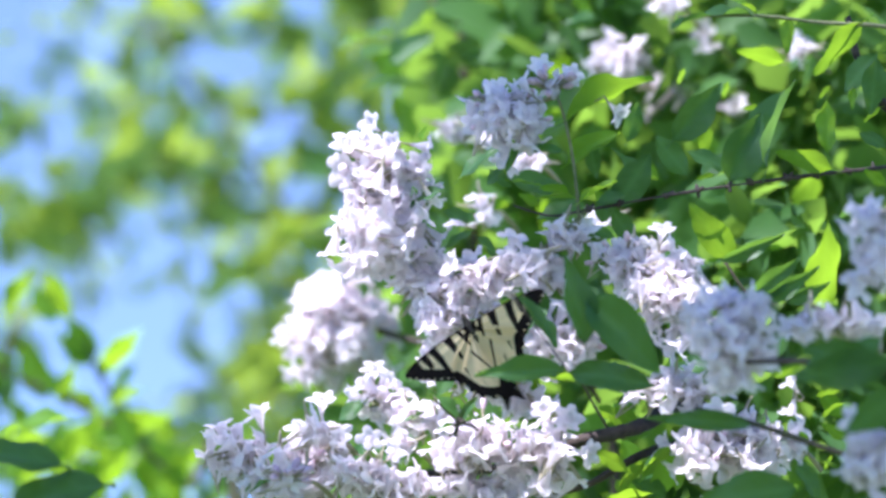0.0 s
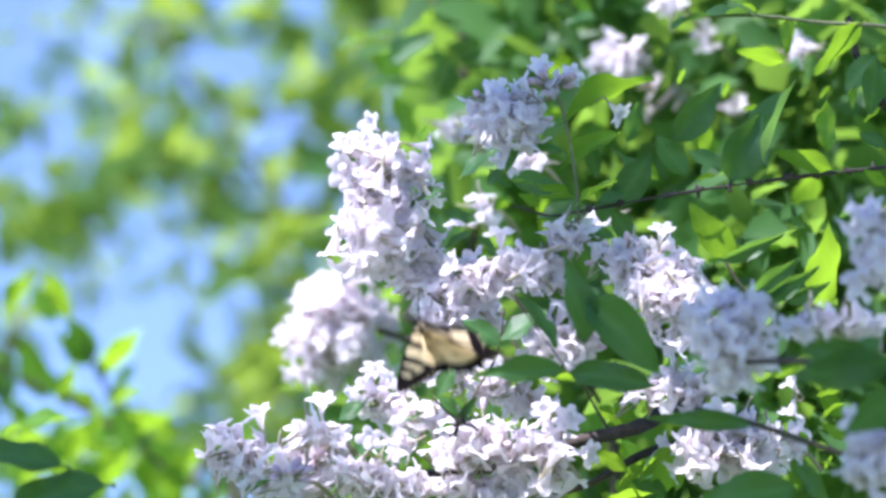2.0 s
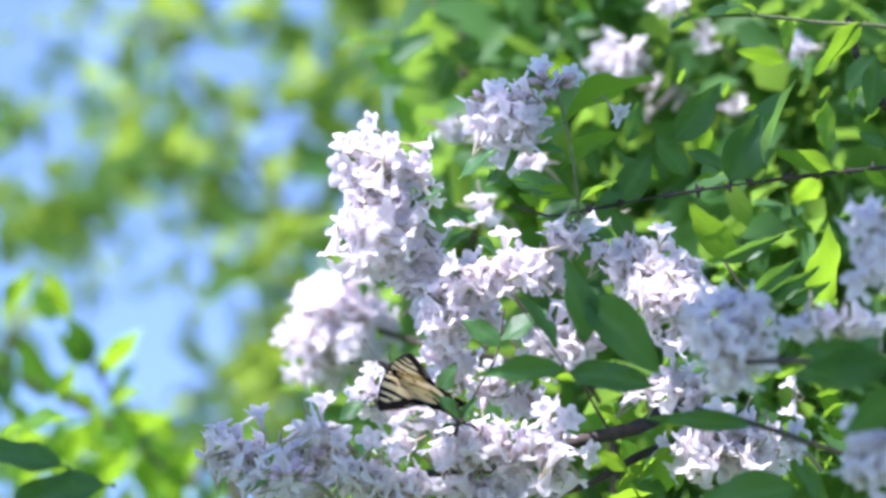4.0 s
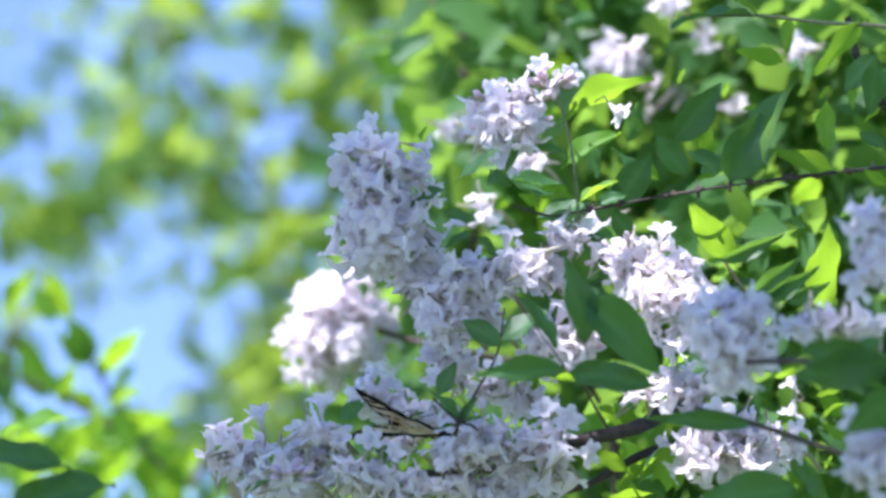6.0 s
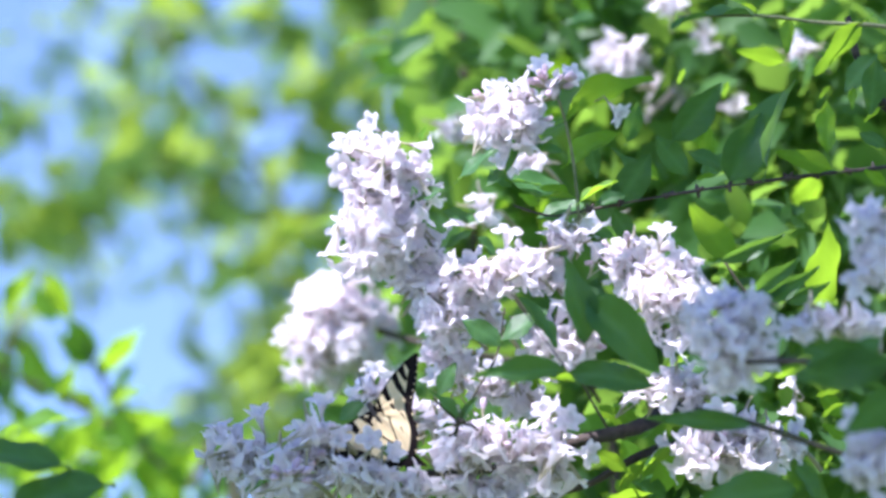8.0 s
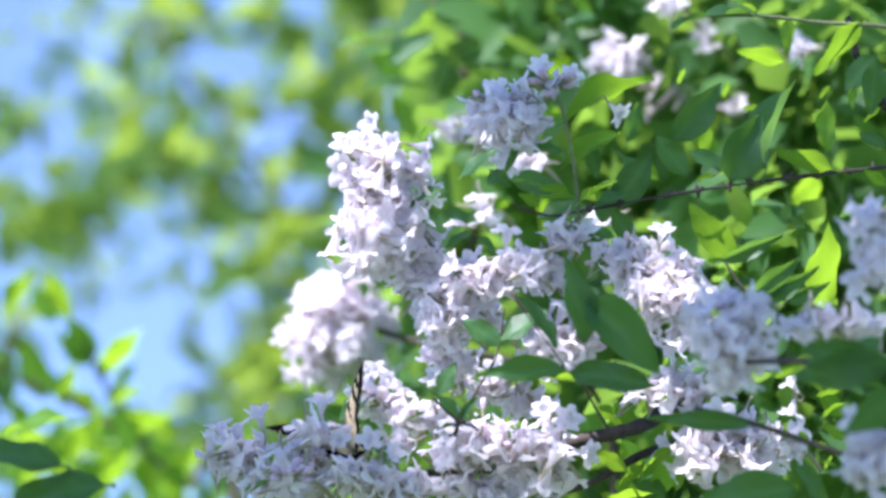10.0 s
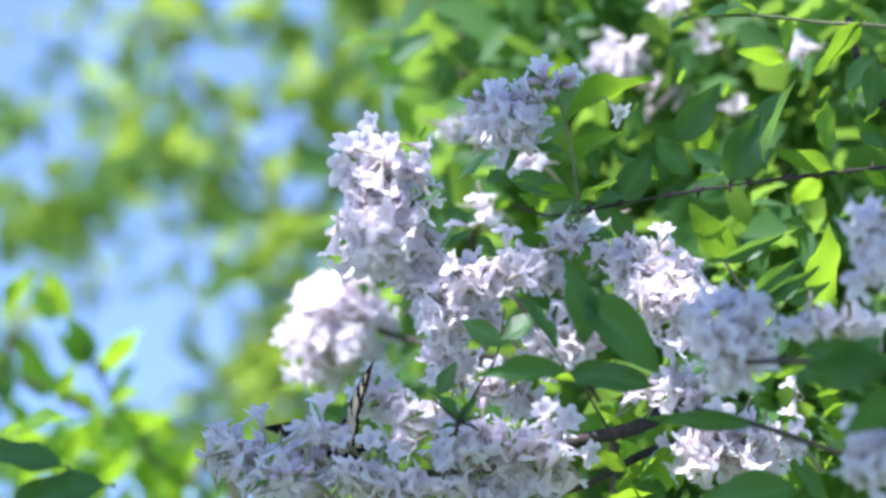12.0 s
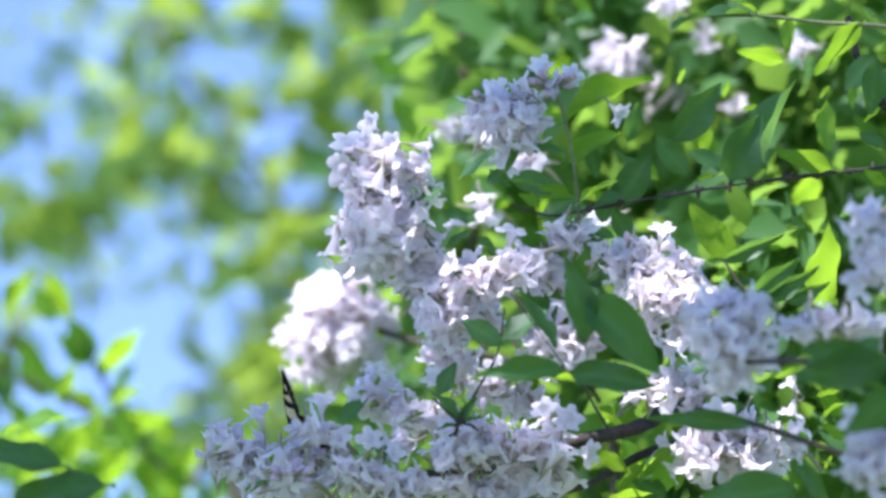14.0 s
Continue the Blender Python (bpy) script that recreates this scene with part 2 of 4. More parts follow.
# ======================= blossoms =======================
def blossom_mesh(seed):
    """A bell-shaped, two-lipped flower 17 mm long, opening to +Z from its stalk at the origin; its upper lip is towards +Y."""
    rnd = random.Random(seed)
    bm = bmesh.new()
    seg = 45
    rings = []
    for z, r in ((0.0, 0.8), (2.0, 0.95), (4.5, 1.6), (7.5, 2.6), (10.0, 3.3), (11.5, 3.6)):
        rings.append([bm.verts.new((r * math.cos(2 * math.pi * k / seg) / 1000, (r * math.sin(2 * math.pi * k / seg) + z * z * 0.010) / 1000, z / 1000)) for k in range(seg)])
    grow = [rnd.uniform(0.82, 1.18) for _ in range(5)]
    flare = [rnd.uniform(-26, 24) for _ in range(5)]
    for f in (0.25, 0.5, 0.75, 0.92, 1.0):
        ring = []
        for k in range(seg):
            ph = 2 * math.pi * k / seg
            turn = (ph - math.pi / 2) / (2 * math.pi) * 5          # notch of the upper lip at 0
            n = int(turn % 5)
            q = (turn % 1.0) * 2 - 1                               # -1 .. 1 across a lobe
            upper = n in (0, 4)
            ext = (5.4 if upper else 6.4) * grow[n] * (0.10 + 0.90 * math.sqrt(1 - (0.985 * q) ** 2))
            beta = radians((68 if upper else (42 if n == 2 else 58)) + flare[n] + (26 if upper else 38) * (f - 0.5) + 9 * math.sin(q * 2.6 + seed + n))
            rr = 3.6 + f * ext * math.sin(beta)
            zz = 11.5 + f * ext * math.cos(beta) * 0.9 - 0.9 * q * q * f + 0.35 * f * math.sin(q * 5 + n)
            # lobes are rounder than wedges
            pw = ph - q * 0.10 * f
            ring.append(bm.verts.new((rr * math.cos(pw) / 1000, (rr * math.sin(pw) + 1.2) / 1000, zz / 1000)))
        rings.append(ring)
    for i, (a, b) in enumerate(zip(rings, rings[1:])):
        for k in range(seg):
            f = bm.faces.new((a[k], a[(k + 1) % seg], b[(k + 1) % seg], b[k]))
            f.smooth = True
    # five narrow sepals and the stalk
    for k in range(5):
        ph = 2 * math.pi * (k + 0.5) / 5
        u = Vector((math.cos(ph), math.sin(ph), 0)) / 1000
        v = Vector((-math.sin(ph), math.cos(ph), 0)) / 1000
        zz = Vector((0, 0, 0.001))
        vs = [bm.verts.new(p) for p in (u * 1.1 + v * 0.5, u * 1.1 - v * 0.5, u * 2.6 + zz * 4.5)]
        bm.faces.new(vs).material_index = 1
    add_tube(bm, [(0, 0, 0.0004), (0.0004, 0, -0.003), (0, 0.0005, -0.007)], 0.00095, 0.00045, 5, 2, mat=1)
    for k in range(3):
        ph = 2.1 * k + seed
        add_tube(bm, [(0.001 * math.cos(ph), 0.001 * math.sin(ph), 0.006), (0.0022 * math.cos(ph), 0.0022 * math.sin(ph), 0.0125)], 0.0002, 0.0005, 4, 1)
    me = bpy.data.meshes.new("blossom")
    bm.to_mesh(me)
    bm.free()
    me.materials.append(PETAL)
    me.materials.append(CALYX)
    return me


def bud_mesh():
    bm = bmesh.new()
    prof = ((0, 0.6), (1.5, 0.9), (3, 1.0), (5, 1.7), (7, 1.9), (8.5, 1.2), (9.2, 0.25))
    rings = [[bm.verts.new((r * math.cos(k * math.pi / 4) / 1000, r * math.sin(k * math.pi / 4) / 1000, z / 1000)) for k in range(8)] for z, r in prof]
    for i, (a, b) in enumerate(zip(rings, rings[1:])):
        for k in range(8):
            f = bm.faces.new((a[k], a[(k + 1) % 8], b[(k + 1) % 8], b[k]))
            f.smooth = True
            f.material_index = 0 if i > 1 else 1
    bm.faces.new(rings[-1])
    add_tube(bm, [(0, 0, 0), (0.0003, 0, -0.003), (0, 0.0004, -0.006)], 0.0006, 0.0004, 5, 2, mat=1)
    me = bpy.data.meshes.new("bud")
    bm.to_mesh(me)
    bm.free()
    me.materials.append(BUD)
    me.materials.append(CALYX)
    return me


BLOSSOMS = [blossom_mesh(s) for s in range(6)]
BUD_MESH = bud_mesh()


def aim(direction, spin):
    return direction.to_track_quat("Z", "Y").to_matrix().to_4x4() @ Matrix.Rotation(spin, 4, "Z")


def cluster(a, b, d, ra, rb, seed, fill=1.0, droop=0.25, buds=0, stem=None, back=0.35, size=1.0, rd=None, joined=False):
    """A flower cluster round (a, b) in the plan, d ahead, with half-axes ra and rb; stem: where its stalk comes from."""
    rnd = random.Random(seed * 77 + 5)
    k = UNIT * d / FOCUS
    c = spot(a, b, d)
    rx, rz = ra * k, rb * k
    ry = rd * k if rd else min(rx, rz) * 0.9 + 0.15 * max(rx, rz)
    area = 4 * math.pi * (((rx * rz) ** 1.6 + (rx * ry) ** 1.6 + (ry * rz) ** 1.6) / 3) ** (1 / 1.6)
    n = max(1, round(area / (104e-6 * size * size) * fill))
    bm = bmesh.new()
    foot = spot(*stem) if stem else c + Vector((0.02, 0.03, -rz * 0.6))
    add_tube(bm, [foot - c, (foot - c) * 0.45 + Vector((0.002, 0, 0.003)), (0, 0, 0), (0, 0, rz * 0.45)], 0.0013, 0.0007, 6, 4)
    placed = []
    gold = math.pi * (3 - math.sqrt(5))
    for i in range(n):
        h = 1 - 2 * (i + 0.5) / n if n > 1 else 0.3
        ph = i * gold + seed
        r = math.sqrt(max(0, 1 - h * h))
        u = Vector((r * math.cos(ph), r * math.sin(ph), h)) + Vector((rnd.gauss(0, 0.13), rnd.gauss(0, 0.13), rnd.gauss(0, 0.13)))
        u = (RIGHT * u.x + AHEAD * u.y + ABOVE * u.z).normalized()
        if u.dot(AHEAD) > back:
            continue
        swell = 1 + 0.55 * noise.noise(u * 1.7 + Vector((seed * 3.1, 0, 0)))
        e = Vector((u.x * rx, u.y * ry, u.z * rz)) * (swell * rnd.uniform(0.66, 1.22))
        axis = (Vector((u.x / rx, u.y / ry, u.z / rz)).normalized() + Vector((rnd.gauss(0, 0.45), rnd.gauss(0, 0.45), rnd.gauss(-droop, 0.4)))).normalized()
        axis = (axis - AHEAD * (axis.dot(AHEAD) * 0.62)).normalized()
        s = rnd.uniform(0.78, 1.10) * size
        base = e - axis * (0.014 * s)
        placed.append((base, axis, s, rnd.gauss(0, 0.35), False))
        add_tube(bm, [e * 0.15, e * 0.3 + Vector((0, 0, 0.001)), base - axis * 0.006 * s], 0.0006, 0.0004, 4, 2, tip=False)
    for i in range(buds):
        u = Vector((rnd.gauss(0, 1), -abs(rnd.gauss(0, 1)), rnd.gauss(0.6, 0.7))).normalized()
        base = Vector((u.x * rx, u.y * ry, u.z * rz)) * rnd.uniform(0.6, 1.0)
        placed.append((base, u, rnd.uniform(0.6, 1.0), 0, True))
        add_tube(bm, [base * 0.1, base * 0.5 + Vector((0, 0, 0.001)), base - u * 0.004], 0.0005, 0.00035, 4, 2, tip=False)
    ob = part("flower_head", bm, CALYX, SHRUB)
    ob.matrix_local = Matrix.Translation(c - ROOT)
    if joined:
        bm = bmesh.new()
        for base, axis, s, spin, is_bud in placed:
            had = len(bm.verts)
            bm.from_mesh(BUD_MESH if is_bud else BLOSSOMS[rnd.randrange(6)])
            m = Matrix.Translation(base) @ aim(axis, spin) @ Matrix.Diagonal((s, s, s, 1))
            bm.verts.ensure_lookup_table()
            bmesh.ops.transform(bm, matrix=m, verts=bm.verts[had:])
        f = part("blossom_mass", bm, PETAL, ob)
        f.data.materials.append(CALYX)
        f["kind"] = "stuff"
        return ob
    for base, axis, s, spin, is_bud in placed:
        f = part("bud" if is_bud else "blossom", BUD_MESH if is_bud else BLOSSOMS[rnd.randrange(6)], None, ob)
        f.matrix_local = Matrix.Translation(base) @ aim(axis, spin) @ Matrix.Diagonal((s, s, s, 1))
    return ob


def single(a, b, d, da, db, dd, size=1.0, shape=0, stem=None):
    """One flower alone: its mouth at (a, b), opening towards (da, db, dd): right, up, away."""
    c = spot(a, b, d)
    axis = (RIGHT * da + ABOVE * db + AHEAD * dd).normalized()
    bm = bmesh.new()
    foot = (spot(*stem) - c) if stem else -axis * 0.03 + Vector((0.004, 0.01, -0.008))
    add_tube(bm, [foot, foot * 0.6 - axis * 0.006, -axis * 0.0205 * size], 0.0006, 0.0004, 5, 4)
    ob = part("flower_stalk", bm, CALYX, SHRUB)
    ob.matrix_local = Matrix.Translation(c - ROOT)
    f = part("blossom", BLOSSOMS[shape], None, ob)
    f.matrix_local = Matrix.Translation(-axis * 0.014 * size) @ aim(axis, 0.15 * (shape - 2)) @ Matrix.Diagonal((size, size, size, 1))
    return ob


def branch(pts, r0, r1, material=None, name="branch", lumps=0.12, seed=1, parent=None):
    """A tapered twig through places of the plan (or of the world, as vectors)."""
    owner = parent or SHRUB
    bm = bmesh.new()
    add_tube(bm, [(p if isinstance(p, Vector) else spot(*p)) - origin(owner) for p in pts], r0, r1, 8, 7, lumps, random.Random(seed))
    return part(name, bm, material or BARK, owner)


# ======================= ground =======================
def build_ground():
    bm = bmesh.new()
    rnd = random.Random(3)
    xs = [-900, -300, -100, -40, -20] + [i * 1.0 for i in range(-14, 15)] + [20, 40, 100, 300, 900]
    grid = [[bm.verts.new((x, y + 5, 0.06 * noise.noise((x * 0.3, y * 0.3, 0)) if abs(x) < 30 and abs(y) < 30 else 0)) for x in xs] for y in xs]
    for i in range(len(xs) - 1):
        for j in range(len(xs) - 1):
            bm.faces.new((grid[i][j], grid[i][j + 1], grid[i + 1][j + 1], grid[i + 1][j])).smooth = True
    me = bpy.data.meshes.new("ground")
    bm.to_mesh(me)
    bm.free()
    me.materials.append(GRASS)
    tagged(new("ground", me), "mown green lawn under the shrub and trees", "ground", kind="structure")


build_ground()


# ======================= trees behind =======================
def tree(at, height, girth, lean, clumps, seed, count, size, label, leaves):
    """A tree: trunk and limbs, and a crown of leaves in clumps (world places)."""
    rnd = random.Random(seed)
    ob = thing("tree", at, label, "tree", "trees behind the shrub")
    bm = bmesh.new()
    top = Vector((lean[0], lean[1], height))
    mids = [Vector((0, 0, -0.1)), Vector((lean[0] * 0.2 + 0.05, lean[1] * 0.2, height * 0.3)), Vector((lean[0] * 0.5 - 0.08, lean[1] * 0.5, height * 0.62)), top]
    path = add_tube(bm, mids, girth, girth * 0.12, 12, 8, 0.06, rnd)
    part("trunk", bm, TRUNK, ob)
    for c, r, share in clumps[::3]:
        if share < 0.5:
            continue
        c = Vector(c) - at
        if abs(c.x) > 0.42:
            continue
        near = min(path, key=lambda p: (p - c).length + max(0, p.z - c.z + 0.3) * 2)
        bm = bmesh.new()
        mid = near.lerp(c, 0.5) + Vector((rnd.uniform(-0.2, 0.2), rnd.uniform(-0.2, 0.2), 0.12))
        add_tube(bm, [near, mid, c], max(0.003, girth * 0.03), 0.0012, 6, 5, 0.08, rnd)
        part("limb", bm, TRUNK, ob)
    crown = leaf_cloud("crown", [(Vector(c) - at, r, s) for c, r, s in clumps], count, size, leaves, ob, rnd)
    return ob


def clump(a, b, r, d, share=1.0):
    k = UNIT * d / FOCUS
    return (spot(a, b, d), 1.12 * r * k, share)


def crown_round(centre, radius, n, seed):
    rnd = random.Random(seed)
    out = []
    for _ in range(n):
        v = Vector((rnd.gauss(0, 1), rnd.gauss(0, 1), rnd.gauss(0, 0.8)))
        v = v.normalized() * radius * rnd.uniform(0.5, 1.0)
        out.append((Vector(centre) + v, rnd.uniform(0.3, 0.55), 10))
    return out


def build_trees():
    # crown over the left half of the view, with gaps of open sky
    c = [clump(240, 60, 70, 5.00), clump(330, 20, 70, 5.24), clump(450, 40, 60, 4.76), clump(300, 180, 75, 5.12), clump(270, 260, 60, 4.88),
         clump(390, 250, 55, 5.36), clump(420, 170, 40, 5.00, 0.6), clump(160, 300, 50, 5.12), clump(90, 380, 60, 4.76), clump(150, 410, 55, 5.12),
         clump(30, 420, 50, 5.00), clump(40, 220, 45, 4.64, 0.6), clump(320, 320, 55, 5.24), clump(400, 370, 60, 5.00), clump(450, 460, 60, 4.76),
         clump(390, 540, 40, 5.00, 0.4), clump(520, 330, 60, 5.24), clump(550, 180, 55, 5.00), clump(560, 420, 55, 4.76), clump(500, 520, 55, 5.00),
         clump(450, 640, 70, 4.88), clump(520, 700, 70, 4.64), clump(420, 760, 55, 4.88), clump(560, 60, 60, 5.24), clump(620, 150, 60, 5.00),
         clump(180, 520, 35, 5.00, 0.4), clump(210, 200, 50, 5.36, 0.7), clump(500, 110, 45, 8.0, 0.6), clump(20, 560, 40, 5.00, 0.6), clump(300, 780, 60, 5.00),
         clump(600, 280, 60, 4.8), clump(660, 200, 60, 4.7), clump(720, 130, 60, 4.8), clump(760, 260, 60, 4.7), clump(640, 420, 50, 4.9), clump(590, 520, 50, 4.9),
         clump(480, 400, 50, 5.2), clump(500, 600, 60, 4.9), clump(560, 660, 60, 4.9), clump(480, 820, 60, 4.8), clump(700, 40, 60, 4.8), clump(840, 200, 60, 4.8),
         clump(570, 690, 60, 4.9), clump(525, 640, 55, 5.0), clump(610, 650, 55, 4.9), clump(470, 690, 50, 5.1), clump(430, 620, 45, 5.2, 0.6),
         clump(60, 70, 60, 5.6, 0.6), clump(120, 150, 60, 5.4, 0.6), clump(160, 40, 60, 5.6, 0.6), clump(40, 170, 50, 5.6, 0.5), clump(40, 310, 50, 5.4, 0.4), clump(200, 470, 50, 5.4, 0.35), clump(300, 440, 50, 5.2, 0.4),
         clump(320, 600, 50, 5.4, 0.3), clump(360, 690, 50, 5.2, 0.4), clump(100, 500, 50, 5.4, 0.35)]
    at = spot(900, 441, 5.00)
    foot = Vector((at.x, at.y, 0))
    rest = crown_round((at.x + 0.8, at.y + 0.6, 4.0), 0.9, 14, 4)
    tree(foot, 4.6, 0.07, (0.0, 0.3), c + rest, 11, 3900, 0.042, "leafy tree with sunlit yellow-green leaves against the sky", CANOPY)
    # darker tree further off
    c = [clump(280, 130, 70, 7.30), clump(250, 300, 60, 6.40), clump(300, 210, 50, 6.8), clump(290, 320, 40, 6.6), clump(350, 280, 50, 7.00), clump(500, 60, 60, 7.00), clump(520, 120, 40, 7.2, 0.6),
         clump(640, 40, 90, 6.40), clump(800, 100, 90, 7.00), clump(900, 80, 120, 7.00), clump(160, 240, 40, 7.00, 0.5)]
    at = spot(1150, 441, 7.60)
    foot = Vector((at.x, at.y, 0))
    rest = crown_round((at.x + 0.5, at.y + 0.4, 5.4), 1.5, 20, 7)
    tree(foot, 6.4, 0.11, (0.2, 0.2), c + rest, 12, 3500, 0.052, "tall shade tree with dense dark green leaves behind", SHADY)

    # a tall dense bush behind the flowering shrub
    rnd = random.Random(5)
    c = [clump(rnd.uniform(700, 1900), rnd.uniform(-250, 1500), 90, rnd.uniform(5.2, 6.2)) for _ in range(110)]
    c += [clump(rnd.uniform(620, 760), rnd.uniform(-200, 40), 60, 5.6) for _ in range(4)]
    at = spot(1250, 441, 5.8)
    tree(Vector((at.x, at.y, 0)), 3.6, 0.06, (0.1, 0.1), c, 13, 8000, 0.055, "dense sunlit green bush standing behind the blossoms", CANOPY)


build_trees()


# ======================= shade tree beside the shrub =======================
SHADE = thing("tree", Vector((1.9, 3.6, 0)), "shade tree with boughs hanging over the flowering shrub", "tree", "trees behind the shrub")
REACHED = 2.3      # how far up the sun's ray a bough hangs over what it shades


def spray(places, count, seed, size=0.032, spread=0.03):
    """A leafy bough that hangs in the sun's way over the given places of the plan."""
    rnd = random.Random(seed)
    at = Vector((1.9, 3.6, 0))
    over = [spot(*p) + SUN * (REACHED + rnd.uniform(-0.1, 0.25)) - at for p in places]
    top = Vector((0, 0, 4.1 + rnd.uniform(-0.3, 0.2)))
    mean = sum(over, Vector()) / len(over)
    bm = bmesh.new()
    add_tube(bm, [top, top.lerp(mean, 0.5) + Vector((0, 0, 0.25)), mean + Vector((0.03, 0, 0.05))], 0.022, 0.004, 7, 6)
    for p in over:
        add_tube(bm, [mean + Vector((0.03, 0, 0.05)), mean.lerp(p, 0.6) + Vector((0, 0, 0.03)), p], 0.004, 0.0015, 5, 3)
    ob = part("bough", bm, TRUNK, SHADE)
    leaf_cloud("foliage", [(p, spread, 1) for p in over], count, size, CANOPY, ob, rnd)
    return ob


def build_shade_tree():
    bm = bmesh.new()
    add_tube(bm, [(0, 0, -0.1), (0.05, 0, 1.2), (-0.04, 0.05, 2.6), (0, 0, 4.4)], 0.12, 0.04, 12, 8, 0.05, random.Random(2))
    part("trunk", bm, TRUNK, SHADE)
    rnd = random.Random(6)
    leaf_cloud("crown", [(Vector((rnd.gauss(0.3, 0.8), rnd.gauss(0.3, 0.8), rnd.uniform(3.4, 5.2))), 0.4, 1) for _ in range(26)], 2600, 0.08, CANOPY, SHADE, rnd)


build_shade_tree()
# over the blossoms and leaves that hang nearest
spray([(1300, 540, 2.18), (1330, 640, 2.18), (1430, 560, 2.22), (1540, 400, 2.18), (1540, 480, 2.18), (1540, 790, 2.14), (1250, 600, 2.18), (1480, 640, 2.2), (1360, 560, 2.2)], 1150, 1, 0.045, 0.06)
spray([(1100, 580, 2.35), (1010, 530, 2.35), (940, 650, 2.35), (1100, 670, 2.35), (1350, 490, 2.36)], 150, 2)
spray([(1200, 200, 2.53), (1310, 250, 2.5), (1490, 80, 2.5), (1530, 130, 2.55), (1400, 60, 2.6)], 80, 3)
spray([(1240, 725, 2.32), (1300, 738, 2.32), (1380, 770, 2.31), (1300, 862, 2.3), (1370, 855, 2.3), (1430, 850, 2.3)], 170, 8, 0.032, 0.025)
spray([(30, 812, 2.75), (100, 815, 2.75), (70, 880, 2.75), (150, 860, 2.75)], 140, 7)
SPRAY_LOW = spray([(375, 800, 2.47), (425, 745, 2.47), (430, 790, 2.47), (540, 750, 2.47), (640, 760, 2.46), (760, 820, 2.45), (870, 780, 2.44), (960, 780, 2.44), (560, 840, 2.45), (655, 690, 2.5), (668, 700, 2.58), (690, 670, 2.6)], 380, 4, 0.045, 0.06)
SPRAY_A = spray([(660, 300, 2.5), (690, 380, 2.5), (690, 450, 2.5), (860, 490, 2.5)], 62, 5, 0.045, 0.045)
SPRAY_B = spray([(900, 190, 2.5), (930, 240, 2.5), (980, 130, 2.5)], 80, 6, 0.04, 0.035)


# ======================= flowering shrub =======================
ROOT = Vector((0.30, 2.95, 0.0))
SHRUB = thing("flowering_shrub", ROOT, "flowering shrub with pale pink bell blossoms and green leaves", "shrub")


def build_canes():
    rnd = random.Random(21)
    for a, b, d, x, y in ((1640, 285, 2.56, -0.02, -0.05), (1640, 60, 2.52, 0.08, 0.02), (1400, 960, 2.8, -0.06, 0.0), (1640, 240, 2.6, 0.05, 0.08),
                          (900, 1000, 3.3, -0.1, 0.1), (1640, 850, 2.3, 0.0, -0.1), (1100, 960, 2.95, -0.12, 0.03), (1680, 680, 2.18, 0.02, -0.14)):
        end = spot(a, b, d)
        foot = ROOT + Vector((x, y, -0.03))
        mid = foot.lerp(end, 0.55) + Vector((0.10 if a > 1500 else 0.0, 0.06, 0.0))
        branch([foot, foot.lerp(mid, 0.5) + Vector((0.02, 0.02, 0)), mid, end], 0.010, 0.003, name="cane", seed=rnd.randrange(99))


build_canes()
UPPER = branch([(1640, 285, 2.56), (1568, 296, 2.52), (1440, 310, 2.51), (1300, 328, 2.5), (1170, 348, 2.5), (1040, 372, 2.5), (975, 382, 2.5), (908, 364, 2.5)], 0.0010, 0.0004, lumps=0.5, seed=2)


def add_knots(owner, places, seed, size=1.0):
    """Short spurs and bud scars along a twig."""
    rnd = random.Random(seed)
    for a, b, d in places:
        bm = bmesh.new()
        c = spot(a, b, d) - origin(owner)
        for _ in range(3):
            v = Vector((rnd.uniform(-1, 1), rnd.uniform(-0.6, 0.2), rnd.uniform(-0.6, 1))).normalized() * rnd.uniform(0.002, 0.0048) * size
            add_tube(bm, [c - v * 0.3, c + v * 0.5, c + v], 0.0014 * size, 0.0006 * size, 6, 2, 0.2, rnd)
        part("spur", bm, BARK, owner)


add_knots(UPPER, [(1545, 299, 2.52), (1500, 303, 2.515), (1440, 310, 2.51), (1395, 316, 2.507), (1330, 324, 2.502), (1290, 330, 2.5), (1235, 338, 2.5), (1180, 347, 2.5), (1095, 362, 2.5), (1040, 372, 2.5)], 9)
LOWER = branch([(1400, 960, 2.8), (1330, 800, 2.7), (1220, 715, 2.57), (1140, 752, 2.52), (1085, 768, 2.5), (1020, 782, 2.5), (900, 825, 2.55), (760, 840, 2.58), (640, 850, 2.58), (520, 850, 2.56), (440, 820, 2.54)], 0.0050, 0.0010, seed=3)
LOW_TWIG = branch([(1250, 775, 2.6), (1150, 800, 2.52), (1090, 830, 2.52), (1040, 858, 2.52), (960, 880, 2.54)], 0.0026, 0.0014, seed=4)
TOP = branch([(1640, 60, 2.52), (1545, 45, 2.5), (1450, 40, 2.5), (1340, 28, 2.5), (1200, 30, 2.52)], 0.0014, 0.0007, SPRIG, seed=5)
STEM = branch([(1024, 385, 2.5), (1020, 330, 2.5), (1008, 250, 2.5), (985, 170, 2.5), (950, 150, 2.5)], 0.0009, 0.0005, SPRIG, seed=6)
RISER = branch([(900, 1000, 3.3), (855, 600, 3.25), (832, 330, 3.2), (826, 220, 3.2), (822, 120, 3.2), (815, 10, 3.2), (812, -90, 3.2)], 0.0035, 0.0025, seed=7)
